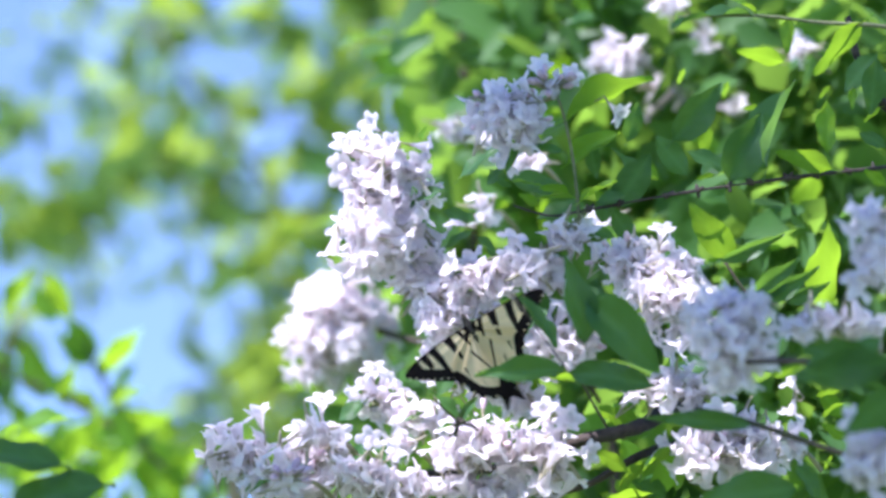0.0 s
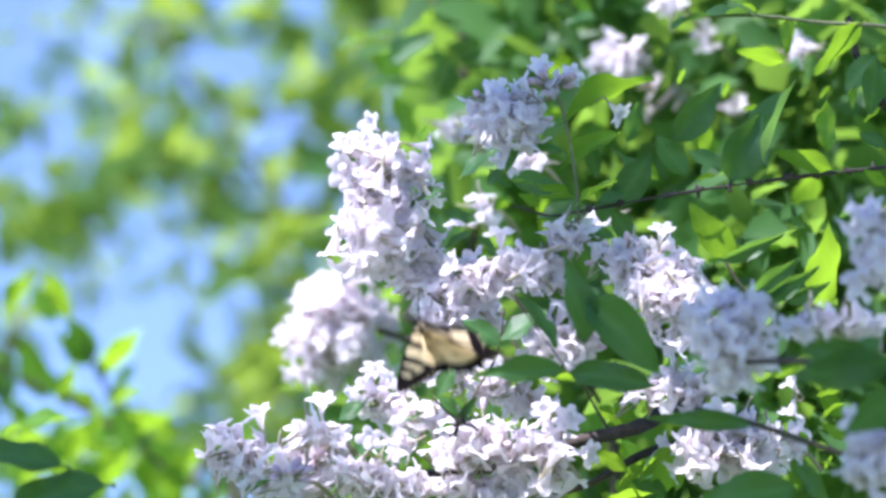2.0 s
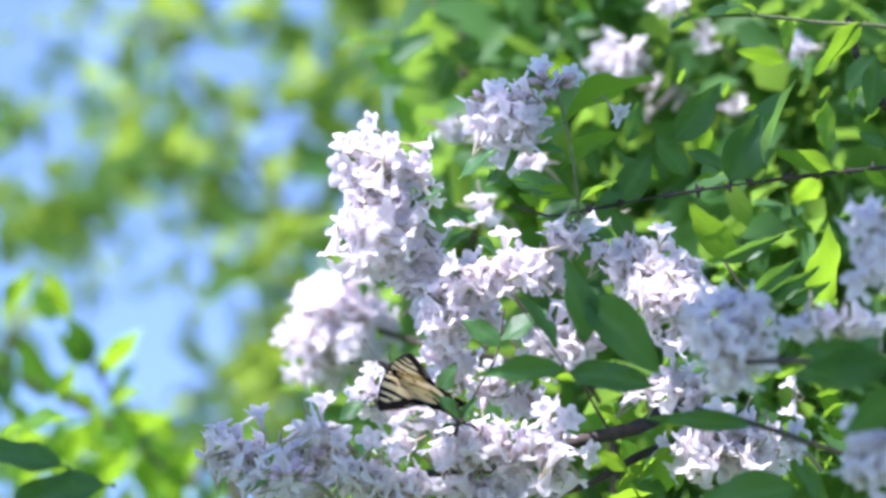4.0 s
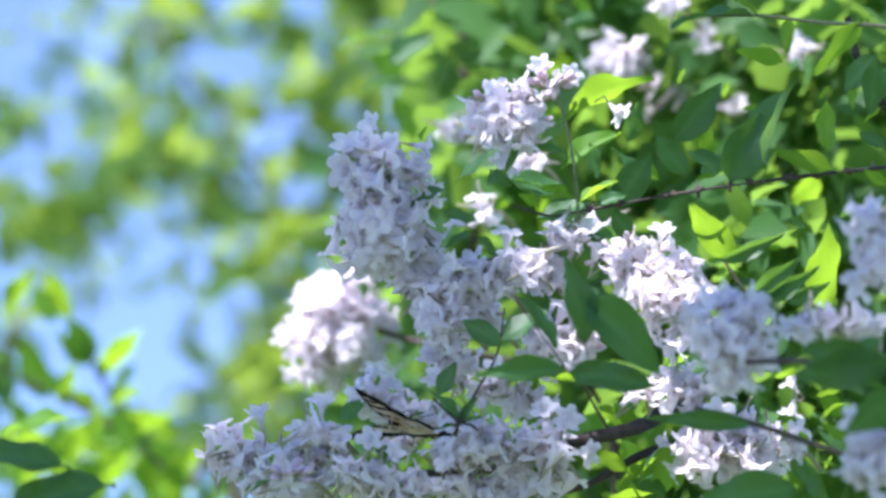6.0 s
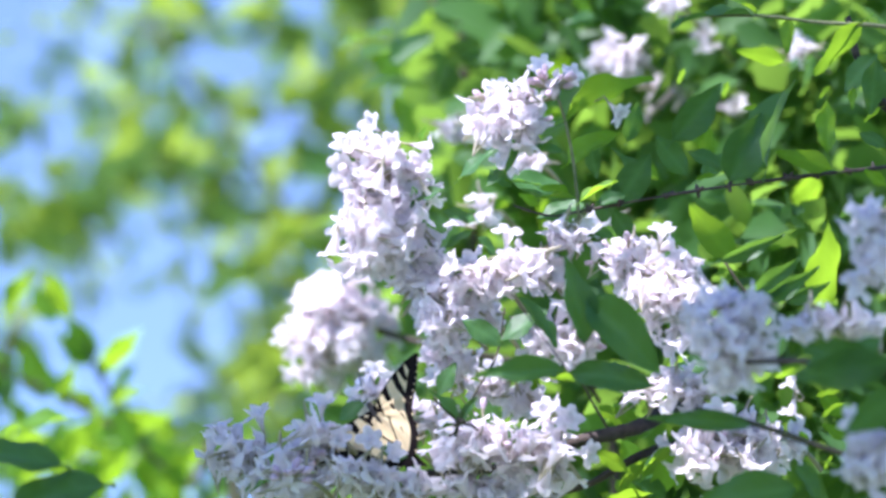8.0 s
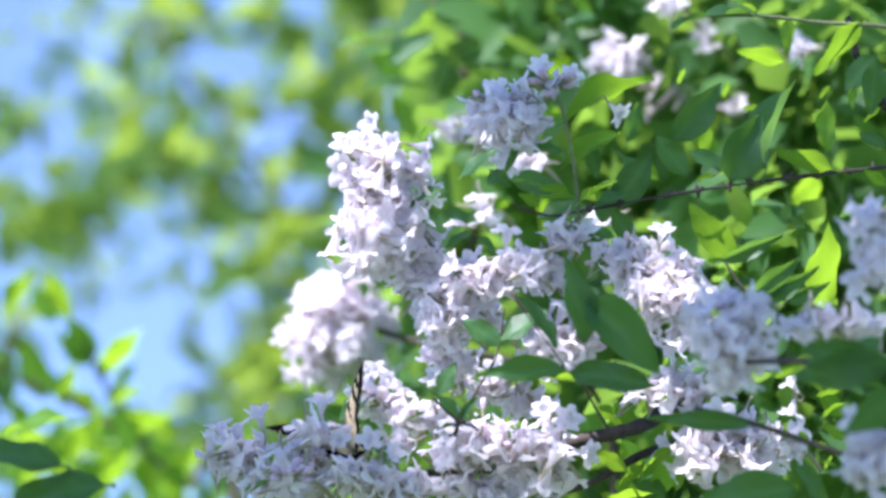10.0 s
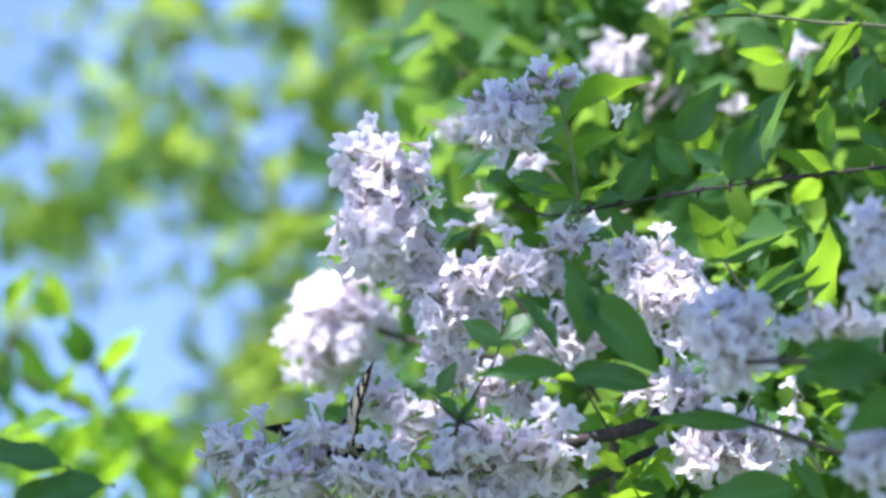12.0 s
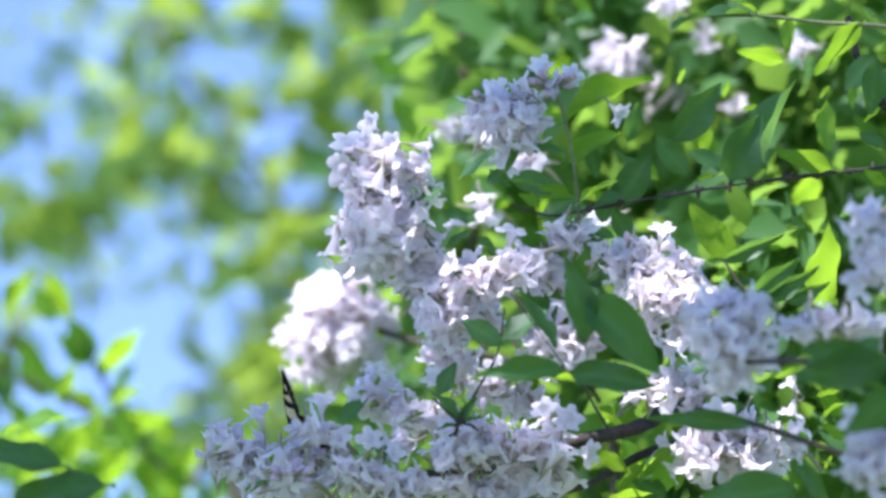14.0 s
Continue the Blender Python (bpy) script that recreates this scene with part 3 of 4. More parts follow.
WHORL = branch([(806, 790, 2.49), (812, 748, 2.445), (845, 690, 2.45), (880, 625, 2.47), (893, 545, 2.47)], 0.0009, 0.0005, TWIG, seed=8)
branch([(812, 746, 2.445), (790, 728, 2.442), (766, 704, 2.44)], 0.0008, 0.0005, TWIG, seed=18)
branch([(812, 748, 2.445), (806, 765, 2.442), (796, 772, 2.44)], 0.0009, 0.0006, TWIG, seed=19)
branch([(812, 748, 2.445), (832, 752, 2.442), (846, 762, 2.44)], 0.0008, 0.0005, TWIG, seed=20)
add_knots(WHORL, [(812, 746, 2.44), (808, 752, 2.44), (818, 744, 2.44)], 10, 0.55)
FRONT = branch([(1085, 775, 2.53), (1050, 715, 2.45), (1022, 662, 2.36), (1005, 655, 2.35), (965, 602, 2.37), (905, 520, 2.38)], 0.0007, 0.0004, TWIG, seed=9)
FRONT_LOW = branch([(1640, 850, 2.3), (1480, 800, 2.31), (1340, 752, 2.32), (1230, 722, 2.33)], 0.0018, 0.0009, TWIG, seed=10)
FRONT_HIGH = branch([(1680, 680, 2.18), (1560, 655, 2.2), (1430, 640, 2.22), (1320, 640, 2.24)], 0.0024, 0.0012, seed=11)
SIDE = branch([(1480, 560, 2.46), (1400, 530, 2.46), (1330, 525, 2.46), (1280, 460, 2.46)], 0.0012, 0.0007, TWIG, seed=12)
REACH = branch([(1040, 372, 2.5), (960, 440, 2.5), (880, 455, 2.5), (800, 470, 2.5), (740, 400, 2.5), (690, 330, 2.5)], 0.0010, 0.0005, SPRIG, seed=13)
BEHIND = branch([(1100, 960, 2.95), (1060, 700, 2.93), (900, 640, 2.9), (720, 600, 2.92), (600, 560, 2.92)], 0.003, 0.0014, seed=14)
EDGE = branch([(1640, 240, 2.6), (1560, 180, 2.56), (1520, 110, 2.55), (1500, 30, 2.55)], 0.0028, 0.0016, seed=15)

# --- leaves that stand out, twig by twig
UPW = (0.1, -0.35, 0.9)
OUT = (-0.2, -0.9, 0.4)
BACK = (-0.4, 0.25, 0.85)
LIT = (-0.80, 0.45, 0.3)      # upper side to the sun
DIM = (0.4, -0.85, -0.3)       # turned away from the sun
leaf(FRONT, 1002, 656, 838, 664, 44, 2.35, (0.2, -0.8, 0.1), 0)
leaf(FRONT, 1036, 524, 1170, 664, 82, 2.35, DIM, 0)
leaf(FRONT, 1036, 610, 1000, 450, 56, 2.35, DIM, 0)
leaf(FRONT, 1008, 660, 1168, 682, 54, 2.34, (0.2, -0.8, 0.1), 1)
leaf(FRONT, 915, 522, 985, 612, 22, 2.37, (0.2, 0.7, 0.6), 0)
leaf(FRONT, 960, 560, 985, 615, 30, 2.38, (0.5, -0.8, 0.2), 4)
leaf(WHORL, 888, 610, 818, 566, 62, 2.46, (-0.3, -0.9, 0.4), 4)
leaf(WHORL, 885, 605, 968, 548, 45, 2.46, (0.3, -0.6, 0.7), 4)
leaf(WHORL, 776, 700, 806, 642, 44, 2.46, (-0.3, -0.95, 0.2), 4)
leaf(WHORL, 812, 748, 760, 690, 18, 2.442, (-0.3, -0.5, 0.8), 0)
leaf(WHORL, 815, 748, 846, 700, 16, 2.442, (0.4, -0.5, 0.8), 0)
leaf(WHORL, 812, 750, 858, 738, 18, 2.442, UPW, 0)
leaf(WHORL, 810, 752, 770, 762, 18, 2.442, UPW, 0)
leaf(WHORL, 750, 730, 710, 748, 24, 2.535, UPW, 4)
leaf(SIDE, 1272, 462, 1392, 414, 27, 2.42, DIM, 0)
leaf(SIDE, 1318, 532, 1418, 455, 44, 2.41, DIM, 0)
leaf(SIDE, 1340, 536, 1452, 472, 32, 2.41, DIM, 0)
leaf(SIDE, 1390, 536, 1470, 500, 28, 2.41, DIM, 0)
leaf(SIDE, 1458, 562, 1463, 388, 50, 2.47, (-0.63, 0.37, 0.69), 5, True, -0.04)
leaf(UPPER, 1298, 465, 1218, 358, 40, 2.52, (-0.26, 0.36, 0.9), 5, True, -0.035)
leaf(STEM, 1002, 210, 1156, 134, 52, 2.5, (-0.3, 0.2, 0.9), 0, True)
leaf(STEM, 1005, 290, 1098, 232, 62, 2.52, (0.2, -0.7, 0.7), 0, True)
leaf(UPPER, 812, 318, 872, 264, 45, 2.54, (-0.3, -0.6, 0.7), 4)
leaf(UPPER, 930, 268, 1000, 268, 46, 2.5, (0.2, -0.7, 0.6), 0)
leaf(UPPER, 1190, 250, 1278, 146, 62, 2.53, (0.6, -0.7, 0.4), 0)
leaf(UPPER, 1290, 322, 1350, 198, 92, 2.5, (0.3, -0.9, 0.3), 0)
leaf(UPPER, 1355, 300, 1398, 140, 44, 2.5, (-0.8, -0.4, 0.3), 2)
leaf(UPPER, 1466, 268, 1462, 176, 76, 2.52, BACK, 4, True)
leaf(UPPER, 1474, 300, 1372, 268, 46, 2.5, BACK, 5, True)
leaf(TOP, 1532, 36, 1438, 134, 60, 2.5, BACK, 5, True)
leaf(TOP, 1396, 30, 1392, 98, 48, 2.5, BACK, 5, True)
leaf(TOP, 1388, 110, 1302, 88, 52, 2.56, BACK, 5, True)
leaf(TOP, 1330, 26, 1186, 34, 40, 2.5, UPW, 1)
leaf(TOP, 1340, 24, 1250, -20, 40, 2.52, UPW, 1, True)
leaf(RISER, 690, 112, 772, 58, 52, 3.1, (0.3, -0.7, 0.5), 0)
leaf(RISER, 600, 84, 692, 48, 38, 3.15, UPW, 1)
leaf(RISER, 698, 172, 740, 252, 46, 3.2, (0.6, 0.7, 0.2), 4, True)
leaf(RISER, 660, 75, 712, 150, 60, 3.25, (0.3, 0.8, 0.3), 4, True)
leaf(RISER, 770, 20, 700, 90, 60, 3.25, BACK, 4, True)
leaf(RISER, 860, 60, 960, 20, 60, 3.2, OUT, 0)
leaf(RISER, 810, 30, 770, -40, 60, 3.2, OUT, 0)
leaf(REACH, 790, 335, 722, 362, 46, 2.49, (-0.2, -0.6, 0.7), 1)
leaf(REACH, 842, 392, 780, 372, 40, 2.5, (-0.2, -0.7, 0.6), 4)
leaf(REACH, 836, 408, 784, 440, 42, 2.5, (-0.2, -0.6, 0.7), 4)
leaf(REACH, 845, 420, 880, 460, 40, 2.51, (0.4, -0.7, 0.5), 0)
leaf(REACH, 745, 250, 756, 222, 14, 2.52, (-0.5, -0.6, 0.5), 0, True)
leaf(UPPER, 1026, 358, 1092, 318, 30, 2.48, UPW, 0, True)
leaf(UPPER, 1020, 352, 950, 350, 26, 2.5, UPW, 0, True)
leaf(UPPER, 960, 330, 895, 318, 34, 2.52, UPW, 4, True)
leaf(UPPER, 905, 330, 865, 300, 40, 2.52, OUT, 4)
leaf(UPPER, 1060, 360, 1110, 345, 40, 2.5, OUT, 0)
leaf(UPPER, 1130, 330, 1085, 260, 60, 2.53, (0.6, -0.6, 0.5), 0)
leaf(UPPER, 1110, 250, 1130, 180, 40, 2.56, (0.5, -0.8, 0.2), 4)
leaf(UPPER, 1215, 310, 1160, 240, 46, 2.54, OUT, 4)
leaf(UPPER, 1240, 318, 1290, 268, 48, 2.55, OUT, 4)
leaf(EDGE, 1550, 96, 1495, 162, 56, 2.53, (0.2, -0.8, 0.5), 4)
leaf(EDGE, 1552, 104, 1540, 204, 48, 2.52, (0.3, -0.85, 0.4), 4)
leaf(EDGE, 1512, 150, 1508, 194, 22, 2.53, BACK, 4, True)
leaf(EDGE, 1560, 190, 1528, 216, 26, 2.53, BACK, 4, True)
leaf(EDGE, 1568, 260, 1520, 235, 40, 2.55, OUT, 4)
leaf(UPPER, 892, 298, 860, 328, 34, 2.5, OUT, 4)
leaf(UPPER, 912, 255, 893, 308, 16, 2.49, (0.5, -0.8, 0.2), 0)
leaf(UPPER, 1044, 250, 1056, 318, 30, 2.53, OUT, 4)
leaf(UPPER, 1088, 368, 1152, 272, 60, 2.51, (0.4, -0.9, 0.2), 4)
leaf(UPPER, 1166, 318, 1122, 284, 34, 2.56, BACK, 4, True)
leaf(UPPER, 1064, 396, 1096, 322, 34, 2.51, OUT, 0)
leaf(UPPER, 1002, 346, 893, 308, 54, 2.53, (-0.2, -0.75, 0.6), 4)
leaf(UPPER, 1008, 346, 952, 332, 18, 2.51, BACK, 0, True)
leaf(UPPER, 1034, 362, 948, 386, 48, 2.54, (0.0, -0.8, 0.6), 4)
leaf(UPPER, 955, 366, 918, 342, 30, 2.52, BACK, 4, True)
leaf(UPPER, 1120, 430, 1082, 368, 52, 2.53, OUT, 4)
leaf(UPPER, 1086, 420, 1042, 404, 28, 2.51, OUT, 4)
leaf(UPPER, 1078, 366, 1052, 336, 26, 2.52, BACK, 4, True)
leaf(UPPER, 1432, 306, 1428, 388, 46, 2.75, BACK, 4, True, 0.02)
leaf(UPPER, 1292, 302, 1214, 266, 40, 2.51, (-0.1, -0.7, 0.6), 4)
leaf(UPPER, 1248, 268, 1252, 222, 28, 2.56, BACK, 4, True, -0.01)
leaf(UPPER, 1232, 318, 1268, 308, 34, 2.54, BACK, 4, True)
leaf(UPPER, 1340, 420, 1372, 368, 50, 2.8, BACK, 4, True, -0.01)
leaf(TOP, 1280, 175, 1290, 142, 20, 2.6, BACK, 4, True)
leaf(TOP, 1200, 150, 1212, 120, 22, 2.6, BACK, 4, True)
leaf(TOP, 1345, 196, 1312, 192, 16, 2.54, BACK, 0, True)
leaf(TOP, 1450, 175, 1470, 150, 24, 2.56, BACK, 4, True)
leaf(UPPER, 1568, 330, 1530, 300, 40, 2.5, BACK, 4, True)
leaf(UPPER, 1486, 384, 1568, 364, 30, 2.5, UPW, 1, True)
leaf(FRONT_LOW, 1335, 752, 1143, 738, 36, 2.32, (0.2, -0.8, -0.1), 1)
leaf(FRONT_LOW, 1412, 866, 1220, 892, 76, 2.3, (0.2, -0.85, 0.1), 1)
leaf(FRONT_LOW, 1408, 822, 1452, 890, 60, 2.3, (0.4, -0.8, 0.3), 0)
leaf(FRONT_HIGH, 1590, 640, 1400, 668, 70, 2.16, DIM, 4)
leaf(FRONT_HIGH, 1560, 655, 1415, 612, 70, 2.17, DIM, 0)
leaf(FRONT_HIGH, 1600, 690, 1500, 765, 76, 2.15, DIM, 4)
leaf(FRONT_HIGH, 1420, 655, 1520, 628, 44, 2.2, OUT, 4)
leaf(FRONT_HIGH, 1560, 600, 1490, 640, 60, 2.22, OUT, 4)
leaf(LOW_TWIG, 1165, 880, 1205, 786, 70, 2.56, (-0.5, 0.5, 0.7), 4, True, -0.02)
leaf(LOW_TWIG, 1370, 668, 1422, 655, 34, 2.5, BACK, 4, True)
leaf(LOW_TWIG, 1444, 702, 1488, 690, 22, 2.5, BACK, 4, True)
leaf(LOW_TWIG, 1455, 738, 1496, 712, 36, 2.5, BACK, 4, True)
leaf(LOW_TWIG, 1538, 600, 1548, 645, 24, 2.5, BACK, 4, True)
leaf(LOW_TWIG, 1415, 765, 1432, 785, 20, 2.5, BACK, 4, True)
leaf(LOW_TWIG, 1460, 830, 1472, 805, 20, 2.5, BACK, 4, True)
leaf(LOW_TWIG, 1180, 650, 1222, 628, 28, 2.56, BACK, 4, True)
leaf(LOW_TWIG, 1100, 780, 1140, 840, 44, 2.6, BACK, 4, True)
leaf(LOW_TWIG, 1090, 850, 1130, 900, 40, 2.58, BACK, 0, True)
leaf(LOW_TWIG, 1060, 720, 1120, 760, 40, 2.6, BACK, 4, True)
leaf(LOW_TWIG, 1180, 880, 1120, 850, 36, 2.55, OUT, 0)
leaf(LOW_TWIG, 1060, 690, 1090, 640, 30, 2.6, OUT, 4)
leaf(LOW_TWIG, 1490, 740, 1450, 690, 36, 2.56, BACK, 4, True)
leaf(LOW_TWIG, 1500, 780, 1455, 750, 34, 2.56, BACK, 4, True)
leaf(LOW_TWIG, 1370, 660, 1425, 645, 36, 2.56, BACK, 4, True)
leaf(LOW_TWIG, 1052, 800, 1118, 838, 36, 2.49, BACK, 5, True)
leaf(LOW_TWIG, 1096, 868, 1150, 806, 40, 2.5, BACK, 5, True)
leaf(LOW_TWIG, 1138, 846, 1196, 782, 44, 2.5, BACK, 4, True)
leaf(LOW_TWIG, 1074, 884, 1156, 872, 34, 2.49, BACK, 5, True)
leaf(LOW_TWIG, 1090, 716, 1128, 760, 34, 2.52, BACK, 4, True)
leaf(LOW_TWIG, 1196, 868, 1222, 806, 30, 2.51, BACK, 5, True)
leaf(LOWER, 720, 810, 670, 790, 40, 2.5, OUT, 4)
leaf(LOWER, 690, 790, 728, 770, 24, 2.535, UPW, 4)
leaf(LOWER, 970, 850, 910, 835, 40, 2.5, OUT, 0)
leaf(LOWER, 925, 670, 985, 665, 26, 2.52, UPW, 4)
leaf(LOWER, 950, 700, 930, 650, 30, 2.54, BACK, 4, True)
leaf(LOWER, 500, 830, 432, 868, 22, 2.5, UPW, 0)
leaf(LOWER, 505, 830, 490, 790, 22, 2.53, BACK, 0, True)
leaf(LOWER, 600, 745, 650, 705, 36, 2.56, OUT, 4)
leaf(LOWER, 706, 818, 662, 792, 34, 2.525, OUT, 4)
leaf(LOWER, 470, 845, 498, 782, 30, 2.5, BACK, 4, True)
leaf(LOWER, 480, 850, 440, 872, 18, 2.46, UPW, 0)
leaf(LOWER, 560, 840, 610, 790, 50, 2.62, BACK, 4, True)
leaf(LOWER, 570, 860, 560, 790, 50, 2.64, BACK, 0, True)
leaf(LOWER, 620, 850, 640, 780, 50, 2.63, OUT, 4)
leaf(LOWER, 495, 835, 590, 782, 60, 2.66, OUT, 4)
leaf(LOWER, 610, 830, 540, 770, 60, 2.68, OUT, 4)


def inner_leaves():
    """Leaves on short side shoots all over the shrub's face, and the thicket behind them."""
    rnd = random.Random(40)
    twigs = (UPPER, LOWER, LOW_TWIG, TOP, EDGE)
    for i in range(110):
        a = rnd.uniform(800, 1600)
        b = rnd.uniform(-20, 900)
        if a < 980 and b < 280:
            continue
        d = rnd.uniform(2.85, 3.4)
        an = rnd.uniform(0, 6.28)
        ln = rnd.uniform(45, 85)
        f = (rnd.gauss(0, 0.5), rnd.gauss(0.0, 0.7), rnd.gauss(0.6, 0.4))
        leaf(twigs[rnd.randrange(5)], a, b, a + ln * math.cos(an), b + ln * math.sin(an), ln * rnd.uniform(0.42, 0.6), d, f, rnd.randrange(5), rnd.random() < 0.7)
    c = []
    for i in range(190):
        a, b = rnd.uniform(640, 1760), rnd.uniform(-150, 1300)
        if a < 860 and b < 330 and rnd.random() < 0.8:
            continue
        if a < 760 and b < 640:
            continue
        d = rnd.uniform(2.95, 3.7)
        p = spot(a, b, d)
        c.append((p - ROOT, rnd.uniform(0.05, 0.10), 3))
    for i in range(160):
        v = Vector((rnd.gauss(0.15, 0.35), rnd.gauss(0.35, 0.35), rnd.uniform(0.5, 2.0)))
        if v.y < -0.1 or (v.x < -0.25 and v.z > 1.6):
            continue
        c.append((v, rnd.uniform(0.08, 0.14), 1.2))
    leaf_cloud("inner_foliage", c, 9000, 0.046, THICKET, SHRUB, rnd)
    c = [(spot(a, b, d) - ROOT, 0.02, 1) for a, b, d in ((1400, 640, 2.72), (1460, 690, 2.7), (1470, 760, 2.72), (1440, 820, 2.7), (1500, 840, 2.74), (1380, 740, 2.74),
                                                         (1350, 400, 2.74), (1400, 420, 2.72), (1320, 470, 2.74), (1300, 380, 2.76), (1240, 560, 2.72), (1100, 720, 2.7))]
    leaf_cloud("inner_foliage", c, 200, 0.032, THICKET, SHRUB, random.Random(44))


inner_leaves()

# --- flower clusters
cluster(676, 312, 2.5, 84, 58, 1, 1.35, stem=(690, 330, 2.52), buds=4)
cluster(690, 422, 2.5, 90, 82, 2, 1.4, stem=(740, 400, 2.52))
single(648, 218, 2.5, -0.5, 0.3, -0.6, 0.74, 0, (690, 290, 2.5))
single(688, 252, 2.49, -0.2, 0.4, -0.8, 0.78, 1, (705, 300, 2.5))
single(745, 290, 2.49, 0.4, 0.3, -0.8, 0.78, 2, (715, 310, 2.5))
cluster(598, 580, 2.92, 84, 98, 3, 2.2, -0.1, stem=(650, 590, 2.95), joined=True)
cluster(905, 215, 2.5, 66, 62, 4, 1.3, buds=5, stem=(985, 170, 2.5))
cluster(968, 158, 2.5, 36, 22, 43, 0.1, buds=14, stem=(985, 170, 2.5))
single(955, 115, 2.5, -0.1, 0.5, -0.8, 0.78, 3, (975, 160, 2.5))
single(1015, 132, 2.5, 0.3, 0.3, -0.8, 0.78, 4, (985, 165, 2.5))
single(1100, 208, 2.49, 0.5, -0.6, -0.5, 0.78, 5, (1050, 180, 2.5))
cluster(1005, 425, 2.5, 42, 30, 5, 1.2, stem=(1030, 380, 2.5))
cluster(1115, 460, 2.5, 58, 36, 6, 1.2, buds=3, stem=(1170, 430, 2.5))
cluster(1185, 525, 2.49, 76, 74, 7, 1.35)
single(1175, 400, 2.48, 0.2, 0.9, -0.4, 0.78, 1, (1180, 440, 2.5))
cluster(1298, 605, 2.26, 74, 100, 8, 1.15, stem=(1320, 640, 2.26))
cluster(1465, 578, 2.28, 92, 24, 9, 1.1)
cluster(1545, 440, 2.24, 48, 80, 10, 1.1, stem=(1640, 480, 2.25))
cluster(1550, 815, 2.2, 55, 80, 11, 1.1, stem=(1640, 850, 2.25))
cluster(790, 555, 2.5, 58, 66, 12, 1.4)
cluster(860, 500, 2.5, 54, 44, 13, 1.3)
cluster(848, 568, 2.53, 40, 38, 52, 1.3)
cluster(928, 478, 2.49, 34, 32, 53, 1.3)
cluster(742, 505, 2.52, 34, 34, 54, 1.3)
cluster(720, 738, 2.56, 42, 36, 55, 0.9, -0.45)
cluster(775, 745, 2.54, 34, 30, 56, 0.9, -0.45)
cluster(540, 802, 2.5, 34, 26, 61, 0.9)
cluster(705, 795, 2.53, 30, 26, 57, 0.9)
cluster(930, 715, 2.54, 40, 30, 58, 0.9)
cluster(870, 690, 2.56, 40, 32, 59, 0.8)
cluster(585, 815, 2.53, 40, 30, 60, 0.9)
cluster(965, 490, 2.51, 46, 40, 14, 1.2)
cluster(1000, 606, 2.5, 72, 50, 15, 1.2, buds=4)
cluster(795, 640, 2.54, 50, 36, 16, 1.1)
SWAY = single(898, 405, 2.49, 0.1, 0.95, -0.3, 0.86, 0, (885, 455, 2.5))
single(790, 470, 2.48, -0.8, 0.15, -0.5, 0.86, 2, (830, 465, 2.5))
single(795, 390, 2.52, -0.9, 0.3, -0.2, 0.70, 3, (840, 395, 2.52))
single(455, 724, 2.5, -0.2, 0.8, -0.4, 0.85, 3, (470, 800, 2.52))
cluster(422, 806, 2.52, 58, 48, 17, 1.0, -0.45, stem=(500, 830, 2.52))
cluster(560, 784, 2.52, 50, 42, 18, 1.0, -0.45, stem=(560, 830, 2.54))
cluster(668, 700, 2.57, 54, 42, 51, 0.9, -0.45)
single(572, 702, 2.5, 0.1, 0.8, -0.4, 0.85, 1, (575, 770, 2.52))
single(664, 650, 2.6, 0.1, 0.7, -0.6, 0.8, 2, (660, 720, 2.6))
single(694, 672, 2.59, 0.4, 0.6, -0.6, 0.8, 4, (670, 730, 2.6))
single(655, 778, 2.46, 0.1, 0.3, -0.9, 0.74, 0, (670, 840, 2.5))
single(700, 800, 2.47, 0.4, 0.4, -0.8, 0.70, 3, (690, 850, 2.5))
single(600, 775, 2.47, -0.3, 0.4, -0.8, 0.70, 4, (620, 840, 2.5))
cluster(514, 850, 2.455, 18, 14, 62, 0.0, buds=14)
cluster(640, 835, 2.47, 56, 26, 20, 0.9, -0.45)
cluster(556, 764, 2.48, 30, 26, 41, 0.9, -0.45)
cluster(505, 815, 2.49, 30, 26, 42, 0.8, -0.45)
cluster(520, 860, 2.5, 80, 46, 21, 1.0, -0.45, buds=3)
cluster(700, 870, 2.48, 80, 44, 22, 1.0, -0.45)
cluster(850, 780, 2.48, 80, 58, 23, 1.0, -0.45, buds=4)
cluster(960, 800, 2.48, 66, 52, 24, 1.0, -0.45)
cluster(870, 870, 2.48, 100, 40, 25, 1.0, -0.45)
single(1010, 738, 2.47, 0.2, 0.5, -0.8, 0.94, 4, (990, 790, 2.5))
single(960, 722, 2.48, -0.3, 0.5, -0.7, 0.78, 5, (965, 770, 2.5))
single(1050, 805, 2.47, 0.8, -0.1, -0.5, 0.86, 1, (990, 800, 2.5))
single(760, 665, 2.49, -0.7, 0.4, -0.5, 0.78, 3)
cluster(1190, 692, 2.5, 80, 34, 26, 1.1, buds=2)
cluster(1290, 800, 2.50, 104, 74, 27, 1.15, buds=3)
cluster(1390, 790, 2.56, 40, 34, 28, 1.1)
single(1394, 674, 2.47, -0.5, 0.5, -0.3, 0.62, 2, (1412, 710, 2.5))
single(1402, 738, 2.47, -0.1, -0.9, -0.2, 0.74, 5, (1412, 710, 2.5))
cluster(1098, 108, 2.95, 42, 44, 29, 1.2, joined=True)
cluster(1240, 70, 3.0, 16, 18, 30, 1.0, joined=True)
cluster(1176, 168, 3.1, 38, 34, 31, 1.0, joined=True)
cluster(795, 232, 2.9, 26, 20, 32, 1.0, joined=True)
cluster(855, 235, 2.8, 18, 30, 33, 1.0, joined=True)
cluster(930, 292, 2.7, 36, 18, 34, 1.0, joined=True)
cluster(855, 370, 2.75, 16, 30, 35, 1.0, joined=True)
